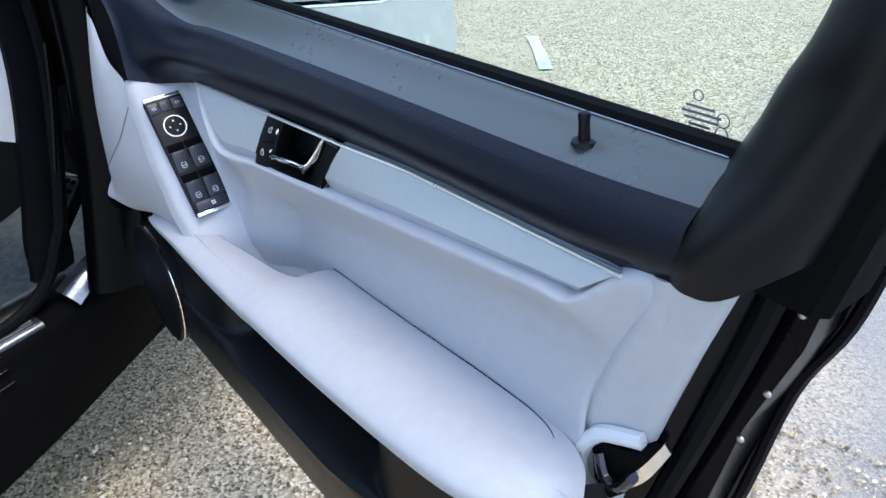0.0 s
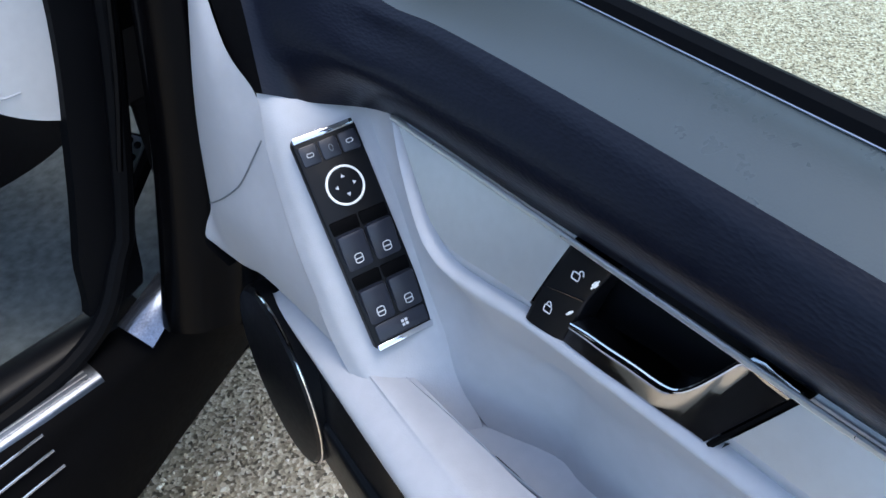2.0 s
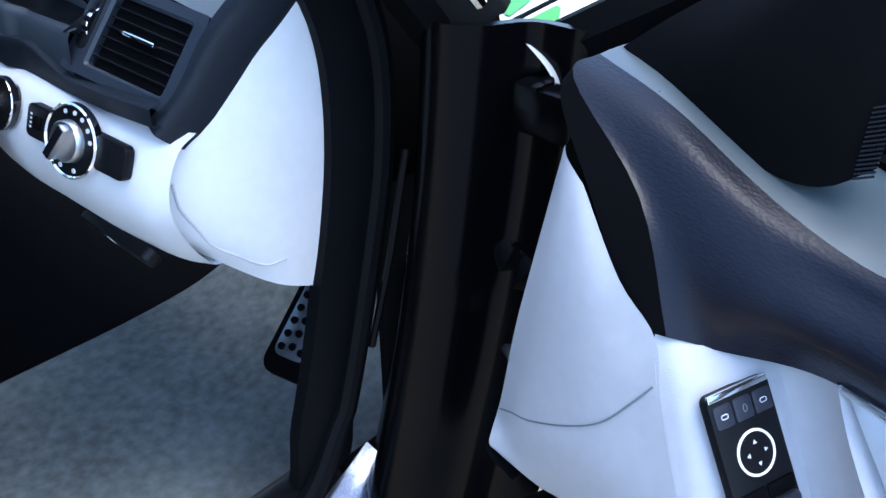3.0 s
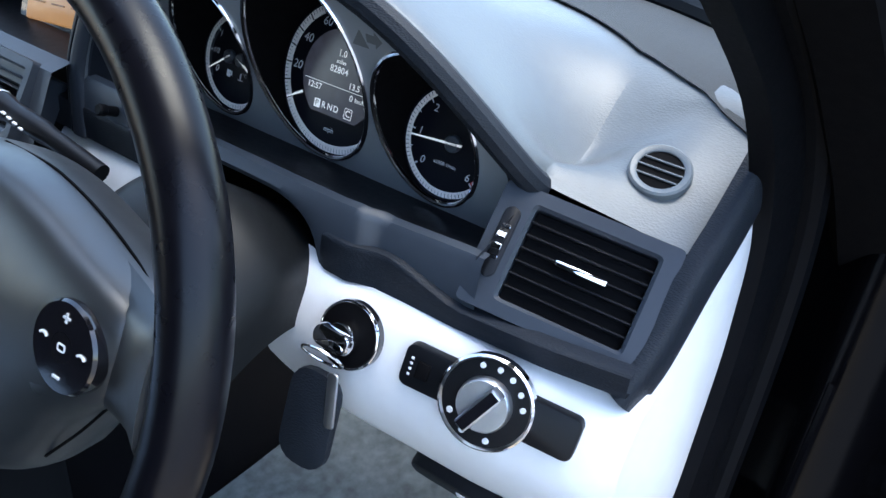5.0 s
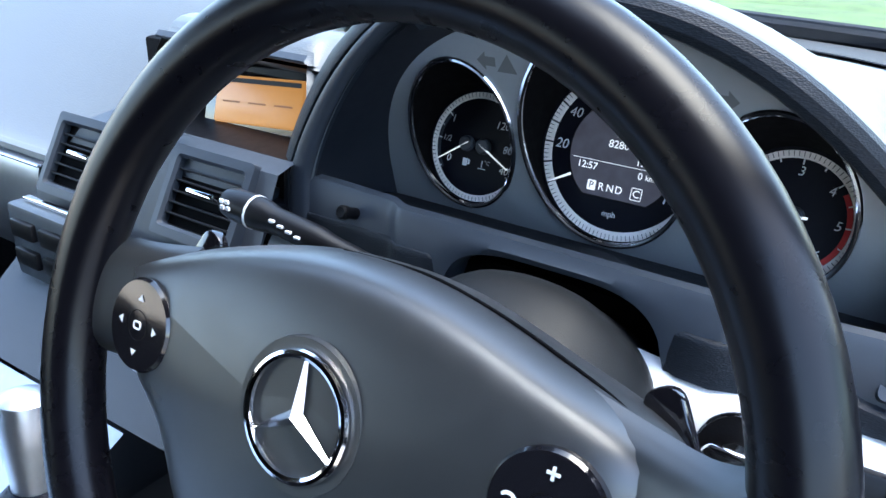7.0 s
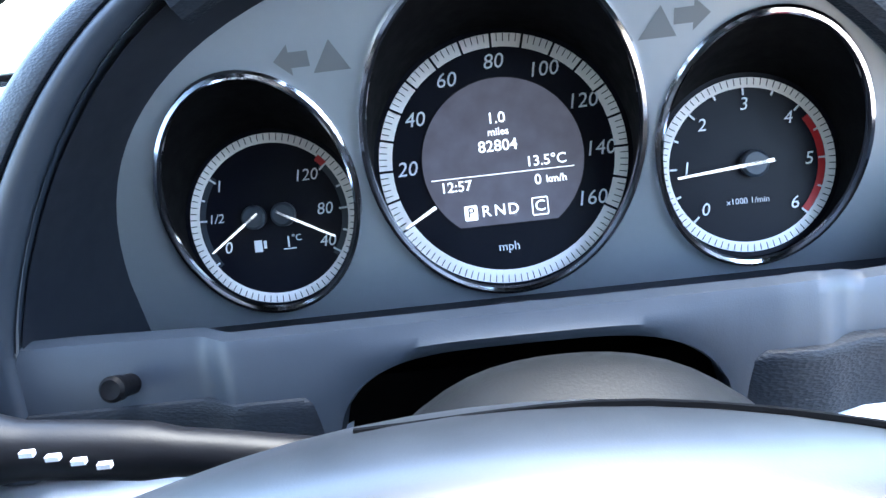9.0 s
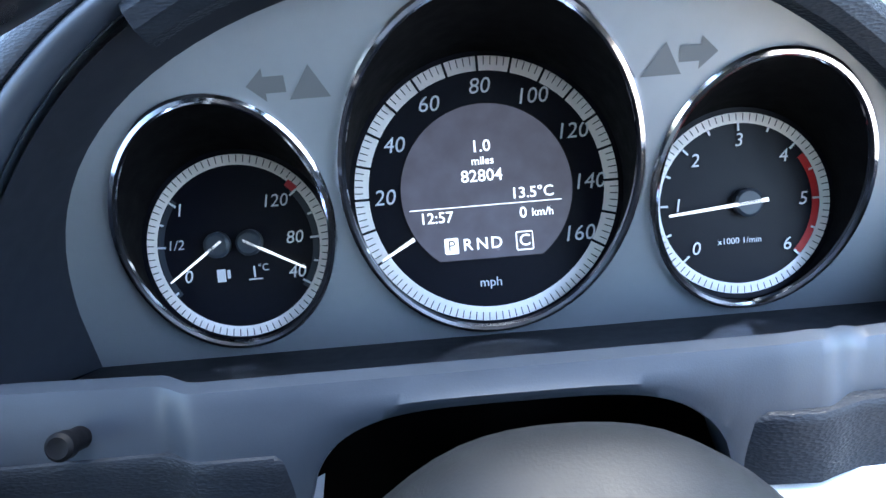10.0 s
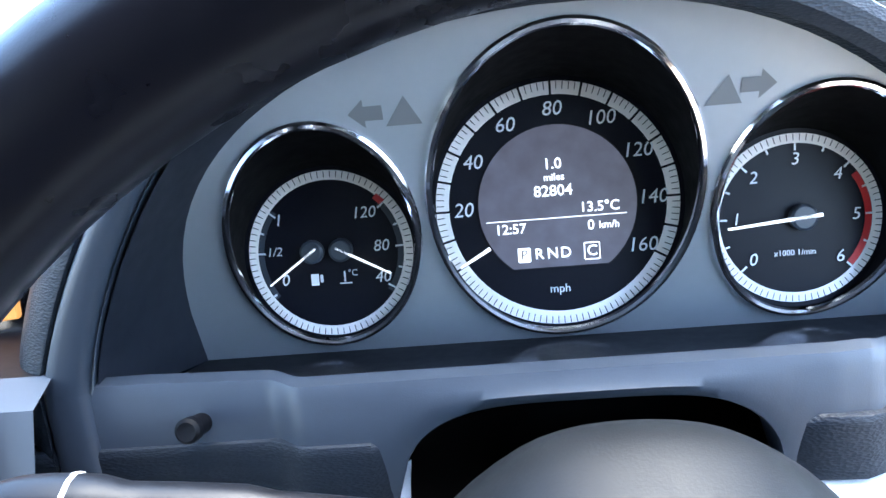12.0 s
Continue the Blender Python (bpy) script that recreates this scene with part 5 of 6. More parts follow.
part("display_line", box(-0.0372, 0.0352, -0.0073, -0.0069, 0.0015, 0.0019), LIT, speedo, "lit line across the display")
words("mph", 0.0062, WHITE, speedo, pose(-0.0012, -0.0441, 0.0012), "lettering")
needle(speedo, 0, 0, 209.5, 0.0600, -0.0415, 0.0009, 0.004)
# fuel and temperature
for x, y, tip in ((-0.0095, 0.0015, (-0.0325, -0.0145)), (0.0058, 0.0015, (0.0315, -0.0125))):
    hub(fuel, x, y, 0.0062)
    dx, dy = tip[0] - x, tip[1] - y
    needle(fuel, x, y, math.degrees(math.atan2(dy, dx)), math.hypot(dx, dy), 0.003)
for k, a in enumerate((142.8, 160, 176.6, 213, 39.5, 20, 2.4, -15, -32)):
    part("scale_tick", ticks([(a, 0.0345 if k % 2 == 0 else 0.0365, 0.0387, 0.0005)]), WHITE, fuel)
part("scale_arc", flat_ring(0.0355, 0.0384, 0.0006, 140, 216, 24), PANEL, fuel, "grey scale arc")
part("scale_arc", flat_ring(0.0355, 0.0384, 0.0006, -36, 42, 24), PANEL, fuel, "grey scale arc")
part("red_mark", flat_ring(0.0365, 0.040, 0.0012, 40, 48, 6), RED, fuel, "red end mark")
for s, x, y in (("1", -0.0265, 0.0190), ("1/2", -0.0300, 0.0025), ("0", -0.0255, -0.0130), ("120", 0.0190, 0.0200), ("80", 0.0268, 0.0020), ("40", 0.0265, -0.0145)):
    words(s, 0.0085 if "/" not in s else 0.0066, WHITE, fuel, pose(x, y, 0.0012), "numeral", 0.18)
part("pump_symbol", box(-0.0115, -0.0075, -0.0165, -0.0105, 0.001, 0.0016), WHITE, fuel, "small white pump symbol")
part("pump_symbol", box(-0.0066, -0.0052, -0.0150, -0.0110, 0.001, 0.0016), WHITE, fuel, "small white pump symbol")
part("coolant_symbol", box(0.0060, 0.0068, -0.0155, -0.0100, 0.001, 0.0016), WHITE, fuel, "small white coolant symbol")
part("coolant_symbol", box(0.0035, 0.0100, -0.0166, -0.0160, 0.001, 0.0016), WHITE, fuel, "small white coolant symbol")
words("\u00b0C", 0.0048, WHITE, fuel, pose(0.0108, -0.0112, 0.0012), "lettering")
# rev counter
hub(revs, 0.003, 0.0005, 0.0068)
needle(revs, 0.003, 0.0005, 185, 0.0382, 0.009, 0.0009)
for k in range(13):
    part("scale_tick", ticks([(222 - 22.2 * k, 0.0345 if k % 2 == 0 else 0.0358, 0.0382, 0.0005)]), WHITE, revs)
part("red_band", flat_ring(0.0345, 0.0380, 0.0010, -44, 35, 36), RED, revs, "red band at high revs")
for k in range(7):
    a = radians(222 - 44.4 * k)
    words(str(k), 0.0088, WHITE, revs, pose(0.0300 * math.cos(a), 0.0300 * math.sin(a), 0.0012), "numeral", 0.18)
words("x1000 1/min", 0.0042, WHITE, revs, pose(-0.001, -0.0176, 0.0012), "lettering")
# unlit arrows and triangles on the face
for x, w, s in ((-0.0850, 0.1425, -1), (0.0808, 0.1410, 1)):
    pts = [on_face(x + s * a, w + b, 0.0004) for a, b in ((0.008, 0), (0.001, 0.007), (0.001, 0.0035), (-0.007, 0.0035), (-0.007, -0.0035), (0.001, -0.0035), (0.001, -0.007))]
    bm = bmesh.new()
    bm.faces.new([bm.verts.new(p) for p in pts])
    part("indicator_arrow", bm, DIM, clu, "unlit grey indicator arrow")
for x, w in ((-0.0692, 0.1416), (0.0672, 0.1385)):
    bm = bmesh.new()
    bm.faces.new([bm.verts.new(on_face(x + a, w + b, 0.0004)) for a, b in ((-0.008, -0.006), (0.008, -0.006), (0.001, 0.008))])
    part("warning_triangle", bm, DIM, clu, "unlit grey warning triangle")

# ---- the steering wheel and its column ----
WM = axes((0.015, -0.2756, 0.9209), (1, -0.005, 0), (-0.005, -math.cos(radians(20.2)), math.sin(radians(20.2)))) @ Matrix.Scale(0.849, 4)
wheel = thing("steering_wheel", "black leather steering wheel with stitched rim and silver badge", "steering wheel", WM)
part("rim", tube([(0.012 + 0.217 * math.cos(2 * math.pi * i / 96), 0.217 * math.sin(2 * math.pi * i / 96), 0.004) for i in range(96)], 0.0195, 18, closed=True), WHEEL, wheel, "thick black leather rim")
HUB_LINE = ((-0.174, 0.036), (-0.105, 0.061), (-0.035, 0.077), (0.035, 0.077), (0.105, 0.061), (0.174, 0.036), (0.168, -0.014), (0.125, -0.055), (0.09, -0.105), (0.04, -0.130), (-0.04, -0.130), (-0.09, -0.105), (-0.125, -0.055), (-0.168, -0.014), (-0.174, 0.036))
hubm = smooth_loft([[(x * k, y * k - 0.008 * (1 - k), z) for x, y in HUB_LINE] for k, z in ((0.96, -0.060), (1.0, -0.036), (0.985, -0.014), (0.91, 0.003), (0.70, 0.0115), (0.35, 0.0165), (0.02, 0.018))], 5, 4)
part("airbag_cover", hubm, HUB, wheel, "dark grained airbag cover", sharp=70)
for s in (-1, 1):
    sp = smooth_loft([[(s * x, y + w * a, z + 0.008 * b) for a, b in ((1, -0.5), (0.75, 0.7), (0.0, 1), (-0.75, 0.7), (-1, -0.5))] for x, y, z, w in ((0.13, 0.008, -0.022, 0.040), (0.16, 0.009, -0.016, 0.034), (0.19, 0.010, -0.007, 0.031), (0.213, 0.012, 0.003, 0.036))], 4, 4)
    part("spoke", thick(sp, 0.008), HUB, wheel, "dark wheel spoke")
    pod = part("button_pad", lid([(0.028, -0.016), (0.028, 0.002), (0.0265, 0.004), (0.002, 0.0045)], 36), GLOSS, wheel, "round black button pad", pose(s * 0.134, 0.006, 0.0095, 0, s * 3, 0))
    if s > 0:
        part("symbol", box(-0.003, 0.003, -0.0007, 0.0007, 0.0042, 0.0049), WHITE, pod, m=pose(0, 0.018, 0))
        part("symbol", box(-0.0007, 0.0007, -0.003, 0.003, 0.0042, 0.0049), WHITE, pod, m=pose(0, 0.018, 0))
        part("symbol", box(-0.003, 0.003, -0.0007, 0.0007, 0.0042, 0.0049), WHITE, pod, m=pose(0, -0.018, 0))
        for x in (-0.017, 0.017):
            part("symbol", tube([(x + 0.0035 * math.cos(radians(a)), 0.0028 * math.sin(radians(a)), 0.0046) for a in range(20, 170, 25)], 0.0009, 5), WHITE, pod)
    else:
        for a in (0, 90, 180, 270):
            tr = bmesh.new()
            c, q = math.cos(radians(a)), math.sin(radians(a))
            tr.faces.new([tr.verts.new((u * c - v * q, u * q + v * c, 0.0047)) for u, v in ((0.0185, 0.0), (0.0145, 0.0028), (0.0145, -0.0028))])
            part("symbol", tr, WHITE, pod)
    part("symbol", tube([(x, y, 0.0046) for x, y in rrect(0.006, 0.004, 0.001, 2)], 0.0006, 5, closed=True), WHITE, pod)
    part("pad_joint", tube([(0.009 * math.cos(2 * math.pi * i / 24), 0.009 * math.sin(2 * math.pi * i / 24), 0.0042) for i in range(24)], 0.0004, 4, closed=True), MATT, pod, "fine joint round the middle button")
    part("side_button", lid([(0.009, -0.004), (0.009, 0.001), (0.007, 0.002), (0.002, 0.002)], 20), HUB, wheel, "small round button", pose(s * 0.112, -0.026, 0.008, 0, s * 6, 0))
for s in (-1, 1):
    sp = smooth_loft([[(s * 0.03 + 0.018 * a, y, z + 0.006 * b) for a, b in ((1, 0), (0.6, 1), (-0.6, 1), (-1, 0))] for y, z in ((-0.09, -0.006), (-0.14, -0.002), (-0.205, 0.008))], 4, 4)
    part("spoke", thick(sp, 0.008), SATIN, wheel, "lower silver spoke")
seam = spline([(x, y, z) for x, y, z in ((-0.03, 0.0775, -0.030), (0.035, 0.0775, -0.030), (0.105, 0.0618, -0.029), (0.160, 0.040, -0.022), (0.166, 0.0, -0.014), (0.138, -0.046, -0.012), (0.10, -0.09, -0.014))], 6)
part("cover_seam", tube(seam, 0.0011, 6), MATT, wheel, "dark seam round the airbag cover")
part("badge_recess", lid([(0.041, 0.012), (0.0395, 0.0178), (0.034, 0.0175), (0.002, 0.0175)], 40), HUB, wheel, "round recess of the badge")
part("badge_ring", tube([(0.0315 * math.cos(2 * math.pi * i / 48), 0.0315 * math.sin(2 * math.pi * i / 48), 0.020) for i in range(48)], 0.0026, 8, closed=True), CHROME, wheel, "chrome badge ring")
for a in (90, 210, 330):
    bm = loft([[(0, -0.0042, 0.0185), (0, 0, 0.0235), (0, 0.0042, 0.0185)], [(0.0305, -0.0006, 0.0185), (0.0305, 0, 0.0205), (0.0305, 0.0006, 0.0185)]], caps=True)
    part("badge_arm", bm, CHROME, wheel, "chrome arm of the badge", pose(0, 0, 0, 0, 0, a))
for s in (-1, 1):
    part("gear_paddle", slab(rrect(0.050, 0.020, 0.008), -0.004, 0.003, 0.002), GLOSS, wheel, "black shift paddle", pose(s * 0.162, 0.036, -0.050, 0, 0, s * -62))
one = finish(tube([Vector((0.010 + r * math.cos(a), r * math.sin(a), z)) for r, a, z in ((0.2025, 0.0, 0.0195), (0.193, 0.010, 0.010), (0.2025, 0.020, 0.0005))], 0.0007, 5), "stitch", LEATHER)
for k in range(44):
    part("stitch", one, LEATHER, wheel, m=pose(0, 0, 0, 0, 0, 126 + k * 1.3))

col = thing("steering_column", "black column shroud with stalk behind the wheel", "steering column", DT)
part("shroud", smooth_loft([[(0.01 + 0.10 * math.cos(radians(t)) * k, y, z + 0.085 * math.sin(radians(t)) * k) for t in (-20, 20, 60, 90, 120, 160, 200)] for y, z, k in ((-0.03, 0.80, 0.55), (-0.11, 0.838, 0.75), (-0.15, 0.854, 0.86), (-0.18, 0.851, 0.88), (-0.21, 0.838, 0.88), (-0.235, 0.82, 0.85))], 5, 4), SHROUD, col, "matt black plastic column shroud")
part("stalk", tube(spline([(-0.06, -0.185, 0.915), (-0.110, -0.190, 0.928), (-0.155, -0.194, 0.936), (-0.196, -0.196, 0.940)], 5), [0.0075] * 6 + [0.009] * 5 + [0.011, 0.0115, 0.0115, 0.011, 0.009], 14), BLACK, col, "black indicator stalk")
part("stalk_band", tube([(-0.1705, -0.195, 0.9378), (-0.172, -0.195, 0.938)], 0.0119, 14), WHITE, col, "pale line round the stalk")

for k in range(4):
    part("marking", box(-0.190 + 0.005 * (k % 2), -0.187 + 0.005 * (k % 2), -0.2085, -0.2070, 0.940 + 0.0045 * (k // 2), 0.9425 + 0.0045 * (k // 2)), WHITE, col, "small pale marking on the stalk")
for k in range(4):
    part("marking", box(-0.148 + 0.007 * k, -0.144 + 0.007 * k, -0.2065, -0.2045, 0.9405 - 0.002 * k, 0.9420 - 0.002 * k), WHITE, col, "small pale marking on the stalk")
for side in (-1, 1):
    part("horn_mark", tube(spline([(side * 0.108, 0.0375, 0.0068), (side * 0.113, 0.0365, 0.0066), (side * 0.119, 0.0325, 0.0058), (side * 0.124, 0.0300, 0.0050)], 3), 0.0008, 5), MATT, wheel, "small dark horn mark")
    part("horn_mark", tube(spline([(side * 0.110, 0.0345, 0.0068), (side * 0.116, 0.0315, 0.0062), (side * 0.124, 0.0285, 0.0050)], 3), 0.0008, 5), MATT, wheel, "small dark horn mark")

# ---- centre stack and passenger side ----
stack = thing("centre_stack", "slate centre stack with orange display and square vents", "centre console", DT)
def stack_row(u):
    """A section down the stack; its outer edge slants away from the driver towards the foot."""
    return [(-0.225 - u * (0.195 + max(0.0, min(0.115, (1.0 - z) / 1.45))), y, z) for y, z in ((-0.062, 1.0), (-0.030, 0.985), (-0.030, 0.940), (-0.100, 0.936), (-0.120, 0.931), (-0.150, 0.865), (-0.165, 0.80), (-0.24, 0.74))]


part("stack_body", loft([stack_row(u / 6)[3:] for u in range(7)]), PANEL, stack, "slate stack panel", sharp=25)
part("display_bay", loft([stack_row(u / 6)[:4] for u in range(7)]), BLACK, stack, "black bay round the display", sharp=25)
part("display_surround", slab(rrect(0.130, 0.060, 0.004), -0.010, -0.004, 0.001), GLOSS, stack, "black surround of the display", axes((-0.311, -0.055, 0.962), (0.99, 0.05, 0.07), (0, -0.94, 0.34)))
DISP = axes((-0.311, -0.055, 0.962), (0.99, 0.05, 0.07), (0, -0.94, 0.34))
dsp = part("display", box(-0.050, 0.050, -0.021, 0.021, -0.006, 0.0, 0.002), ORANGE, stack, "orange lit display", DISP)
part("display_bar", box(-0.047, 0.047, 0.0145, 0.0185, 0.0002, 0.0008), BLACK, dsp, "dark bar across the display top")
for i in range(3):
    part("display_bar", box(-0.040 + 0.030 * i, -0.020 + 0.030 * i, -0.003, -0.0015, 0.0002, 0.0006), BROWN, dsp, "faint dark writing bars")
part("display_hood", smooth_loft([[(x, -0.066, 1.012), (x, -0.070, 1.006), (x, -0.05, 1.0)] for x in (-0.24, -0.33, -0.418)], 3, 3), PANEL, stack, "slate lip over the display")
for x in (-0.290, -0.450):
    vent(axes((x, -0.143, 0.904), (1, 0, 0), (0, -0.86, 0.50)), 0.074, 0.056, 0.092, 0.076, 5, stack)
    part("chrome_bar", box(x - 0.05, x + 0.05, -0.174, -0.166, 0.862, 0.866, 0.001), CHROME, stack, "chrome bar below the vent")
part("radio_panel", box(-0.51, -0.235, -0.185, -0.165, 0.79, 0.862, 0.004), PANEL, stack, "slate radio panel with buttons")
for i in range(6):
    for j in range(2):
        part("radio_button", box(-0.50 + i * 0.044, -0.466 + i * 0.044, -0.190, -0.183, 0.805 + j * 0.028, 0.822 + j * 0.028, 0.002), BLACK, stack, "black radio button")
part("hazard_button", box(-0.41, -0.33, -0.12, -0.108, 0.952, 0.960, 0.002), BLACK, stack, "small black button")
cons = thing("centre_console", "silver centre console between the seats", "console")
part("console_top", smooth_loft([[(x, -0.22, 0.765), (x, -0.32, 0.725), (x, -0.6, 0.70), (x, -0.9, 0.69)] for x in (-0.50, -0.46, -0.37, -0.28, -0.24)], 3, 4), SATIN, cons, "silver console top")
part("console_side", box(-0.505, -0.262, -0.9, -0.12, 0.28, 0.69, 0.01), BLACK, cons, "black console side")
gear = thing("gear_lever", "polished silver gear lever with black gaiter", "gear lever", pose(-0.260, -0.285, 0.700, -6, 0, 0))
part("gaiter", lid([(0.05, 0.0), (0.045, 0.02), (0.025, 0.04), (0.016, 0.05), (0.01, 0.05)], 24), LEATHER, gear, "black leather gaiter")
part("knob", lid([(0.014, 0.04), (0.015, 0.06), (0.019, 0.085), (0.0205, 0.105), (0.018, 0.118), (0.008, 0.123), (0.001, 0.123)], 24), SATIN, gear, "polished silver knob")
pas = thing("passenger_dash", "dark passenger dashboard with broad silver trim", "dashboard", DT)
part("upper_face", smooth_loft([[(x, -0.078, 0.86), (x, -0.085, 0.83), (x, -0.08, 0.80)] for x in (-0.53, -0.7, -0.9, -1.13)], 3, 3), DASH, pas, "dark grained face")
part("silver_trim", smooth_loft([[(x, -0.082, 0.852), (x, -0.094, 0.842), (x, -0.094, 0.77), (x, -0.082, 0.73), (x, -0.06, 0.72)] for x in (-0.61, -0.8, -0.95, -1.13)], 4, 3), SATIN, pas, "broad brushed silver trim")
part("trim_line", tube([(x, -0.092, 0.850) for x in (-0.61, -0.9, -1.13)], 0.002, 6), CHROME, pas, "thin chrome line")
part("stack_side", box(-0.605, -0.53, -0.09, -0.02, 0.66, 0.87, 0.01), DASH, pas, "dark grained side of the stack")
part("glovebox", smooth_loft([[(x, -0.06, 0.72), (x, -0.03, 0.65), (x, 0.02, 0.55), (x, 0.12, 0.5)] for x in (-0.54, -0.8, -1.13)], 3, 3), MATT, pas, "black glovebox")

# ---- door furniture ----
swp = part("switch_panel", slab(rrect(0.048, 0.158, 0.005), -0.004, 0.003, 0.0012), BLACK, door, "black window switch panel", RAMP @ pose(0, 0.0, 0.004))
for y in (0.0770, -0.0770):
    part("chrome_end", slab(rrect(0.046, 0.0045, 0.001), 0.0015, 0.0036, 0.0006), CHROME, swp, "thin chrome end", pose(0, y, 0))
part("mirror_ring", tube([(0.0134 * math.cos(2 * math.pi * i / 36), 0.0134 * math.sin(2 * math.pi * i / 36), 0.004) for i in range(36)], 0.0009, 6, closed=True), LIT, swp, "pale ring of the mirror control", pose(0, 0.0375, 0))
part("mirror_pad", lid([(0.0128, 0.002), (0.0125, 0.0042), (0.010, 0.0046), (0.002, 0.0042)], 30), BLACK, swp, "round mirror control", pose(0, 0.0375, 0))
for a in (0, 90, 180, 270):
    c, q = math.cos(radians(a)), math.sin(radians(a))
    arrow = bmesh.new()
    arrow.faces.new([arrow.verts.new((u * c - v * q, u * q + v * c, 0.0050)) for u, v in ((0.0082, 0.0), (0.0056, 0.0016), (0.0056, -0.0016))])
    part("symbol", arrow, WHITE, swp, m=pose(0, 0.0375, 0))
for x in (-0.015, 0.0, 0.015):
    b = part("fold_button", slab(rrect(0.0135, 0.014, 0.002), 0.002, 0.0042, 0.0008), ROCKER, swp, "small dark button", pose(x, 0.0650, 0))
    if x:
        part("symbol", tube([(px, py, 0.0044) for px, py in rrect(0.0048, 0.0026, 0.0010, 2)], 0.0003, 4, closed=True), WHITE, b)
    else:
        part("symbol", tube([(0.0014 * math.cos(2 * math.pi * i / 12) + 0.0006, 0.0024 * math.sin(2 * math.pi * i / 12), 0.0044) for i in range(12)], 0.0003, 4, closed=True), GHOST, b)
for y in (-0.002, -0.0425):
    for x in (-0.0112, 0.0112):
        b = part("window_switch", box(-0.0105, 0.0105, -0.018, 0.010, 0.001, 0.0085, 0.003), ROCKER, swp, "black rocker switch", pose(x, y, -0.0018, 10, 0, 0))
        part("scoop", box(-0.0105, 0.0105, 0.010, 0.0195, 0.0005, 0.0036, 0.001), MATT, b, "glossy scoop above the switch")
        part("symbol", tube([(px, py - 0.009, 0.0088) for px, py in rrect(0.0058, 0.0066, 0.0015, 2)], 0.0004, 4, closed=True), WHITE, b)
        part("symbol", box(-0.0026, 0.0026, -0.0095, -0.0088, 0.0084, 0.0090), WHITE, b)
part("child_lock", slab(rrect(0.040, 0.0125, 0.002), 0.002, 0.0042, 0.0008), ROCKER, swp, "dark child lock button", pose(0, -0.0675, 0))
for u, v in ((-0.0014, -0.0014), (0.0014, -0.0014), (-0.0014, 0.0014), (0.0014, 0.0014)):
    part("symbol", box(u - 0.0010, u + 0.0010, v - 0.0010, v + 0.0010, 0.0042, 0.0046), WHITE, swp, m=pose(0.002, -0.0675, 0))

# handle recess, lock buttons and chrome lever
back = [[on_trim(s, z, -0.004) for s, z in ((0.452, 0.8185), (0.596, 0.8170), (0.568, 0.762), (0.444, 0.761))], [on_trim(s, z, -0.030) for s, z in ((0.462, 0.812), (0.588, 0.811), (0.560, 0.766), (0.452, 0.766))]]
recess = loft(back, closed=True)
recess.verts.ensure_lookup_table()
recess.faces.new(recess.verts[-4:])
part("handle_recess", recess, BLACK, door, "black handle recess")
rows = []
for k in range(7):
    v = k / 6
    a = along(v, ((0.0, 0.4570), (0.6, 0.4465), (1.0, 0.4440)))
    b = along(v, ((0.0, 0.4840), (0.45, 0.4745), (1.0, 0.4700)))
    z0, z1 = 0.8178 - 0.0550 * v, 0.8135 - 0.0520 * v
    rows.append([on_trim(a, z0, -0.006), on_trim(a, z0, 0.0012), on_trim(a * 0.6 + b * 0.4, z0 * 0.6 + z1 * 0.4, 0.0012), on_trim(b - 0.003, z1, -0.0012), on_trim(b, z1, -0.004), on_trim(b, z1, -0.020)])
lb = part("lock_buttons", smooth_loft(rows, 3, 2), BLACK, door, "curved black panel of the lock buttons", sharp=60)
part("button_joint", tube([on_trim(0.4475, 0.7855, 0.0015), on_trim(0.460, 0.7885, 0.0014), on_trim(0.4735, 0.7895, -0.001)], 0.0005, 4), GLOSS, lb, "fine joint between the two buttons")
for s, z, shut in ((0.4655, 0.8010, 0), (0.4560, 0.7755, 1)):
    part("symbol", tube([on_trim(s + u, z + v, 0.0016) for u, v in rrect(0.0050, 0.0040, 0.0008, 2)], 0.0004, 4, closed=True), WHITE, lb)
    part("symbol", tube([on_trim(s + 0.0016 * math.cos(radians(a)) + (0.003 if not shut else 0), z + 0.002 + 0.0024 * math.sin(radians(a)), 0.0016) for a in range(0, 181, 30)], 0.0004, 4), WHITE, lb)
for s, z, w in ((0.4775, 0.8020, 0.0030), (0.4690, 0.7800, 0.0018)):
    part("button_mark", tube(spline([on_trim(s - 0.0015, z - w, 0.0), on_trim(s, z, 0.0), on_trim(s + 0.0015, z + w, 0.0)], 3), [0.0006] * 2 + [w * 0.5] * 3 + [0.0006] * 2, 6), LIT, lb, "small white mark beside the lock symbol")
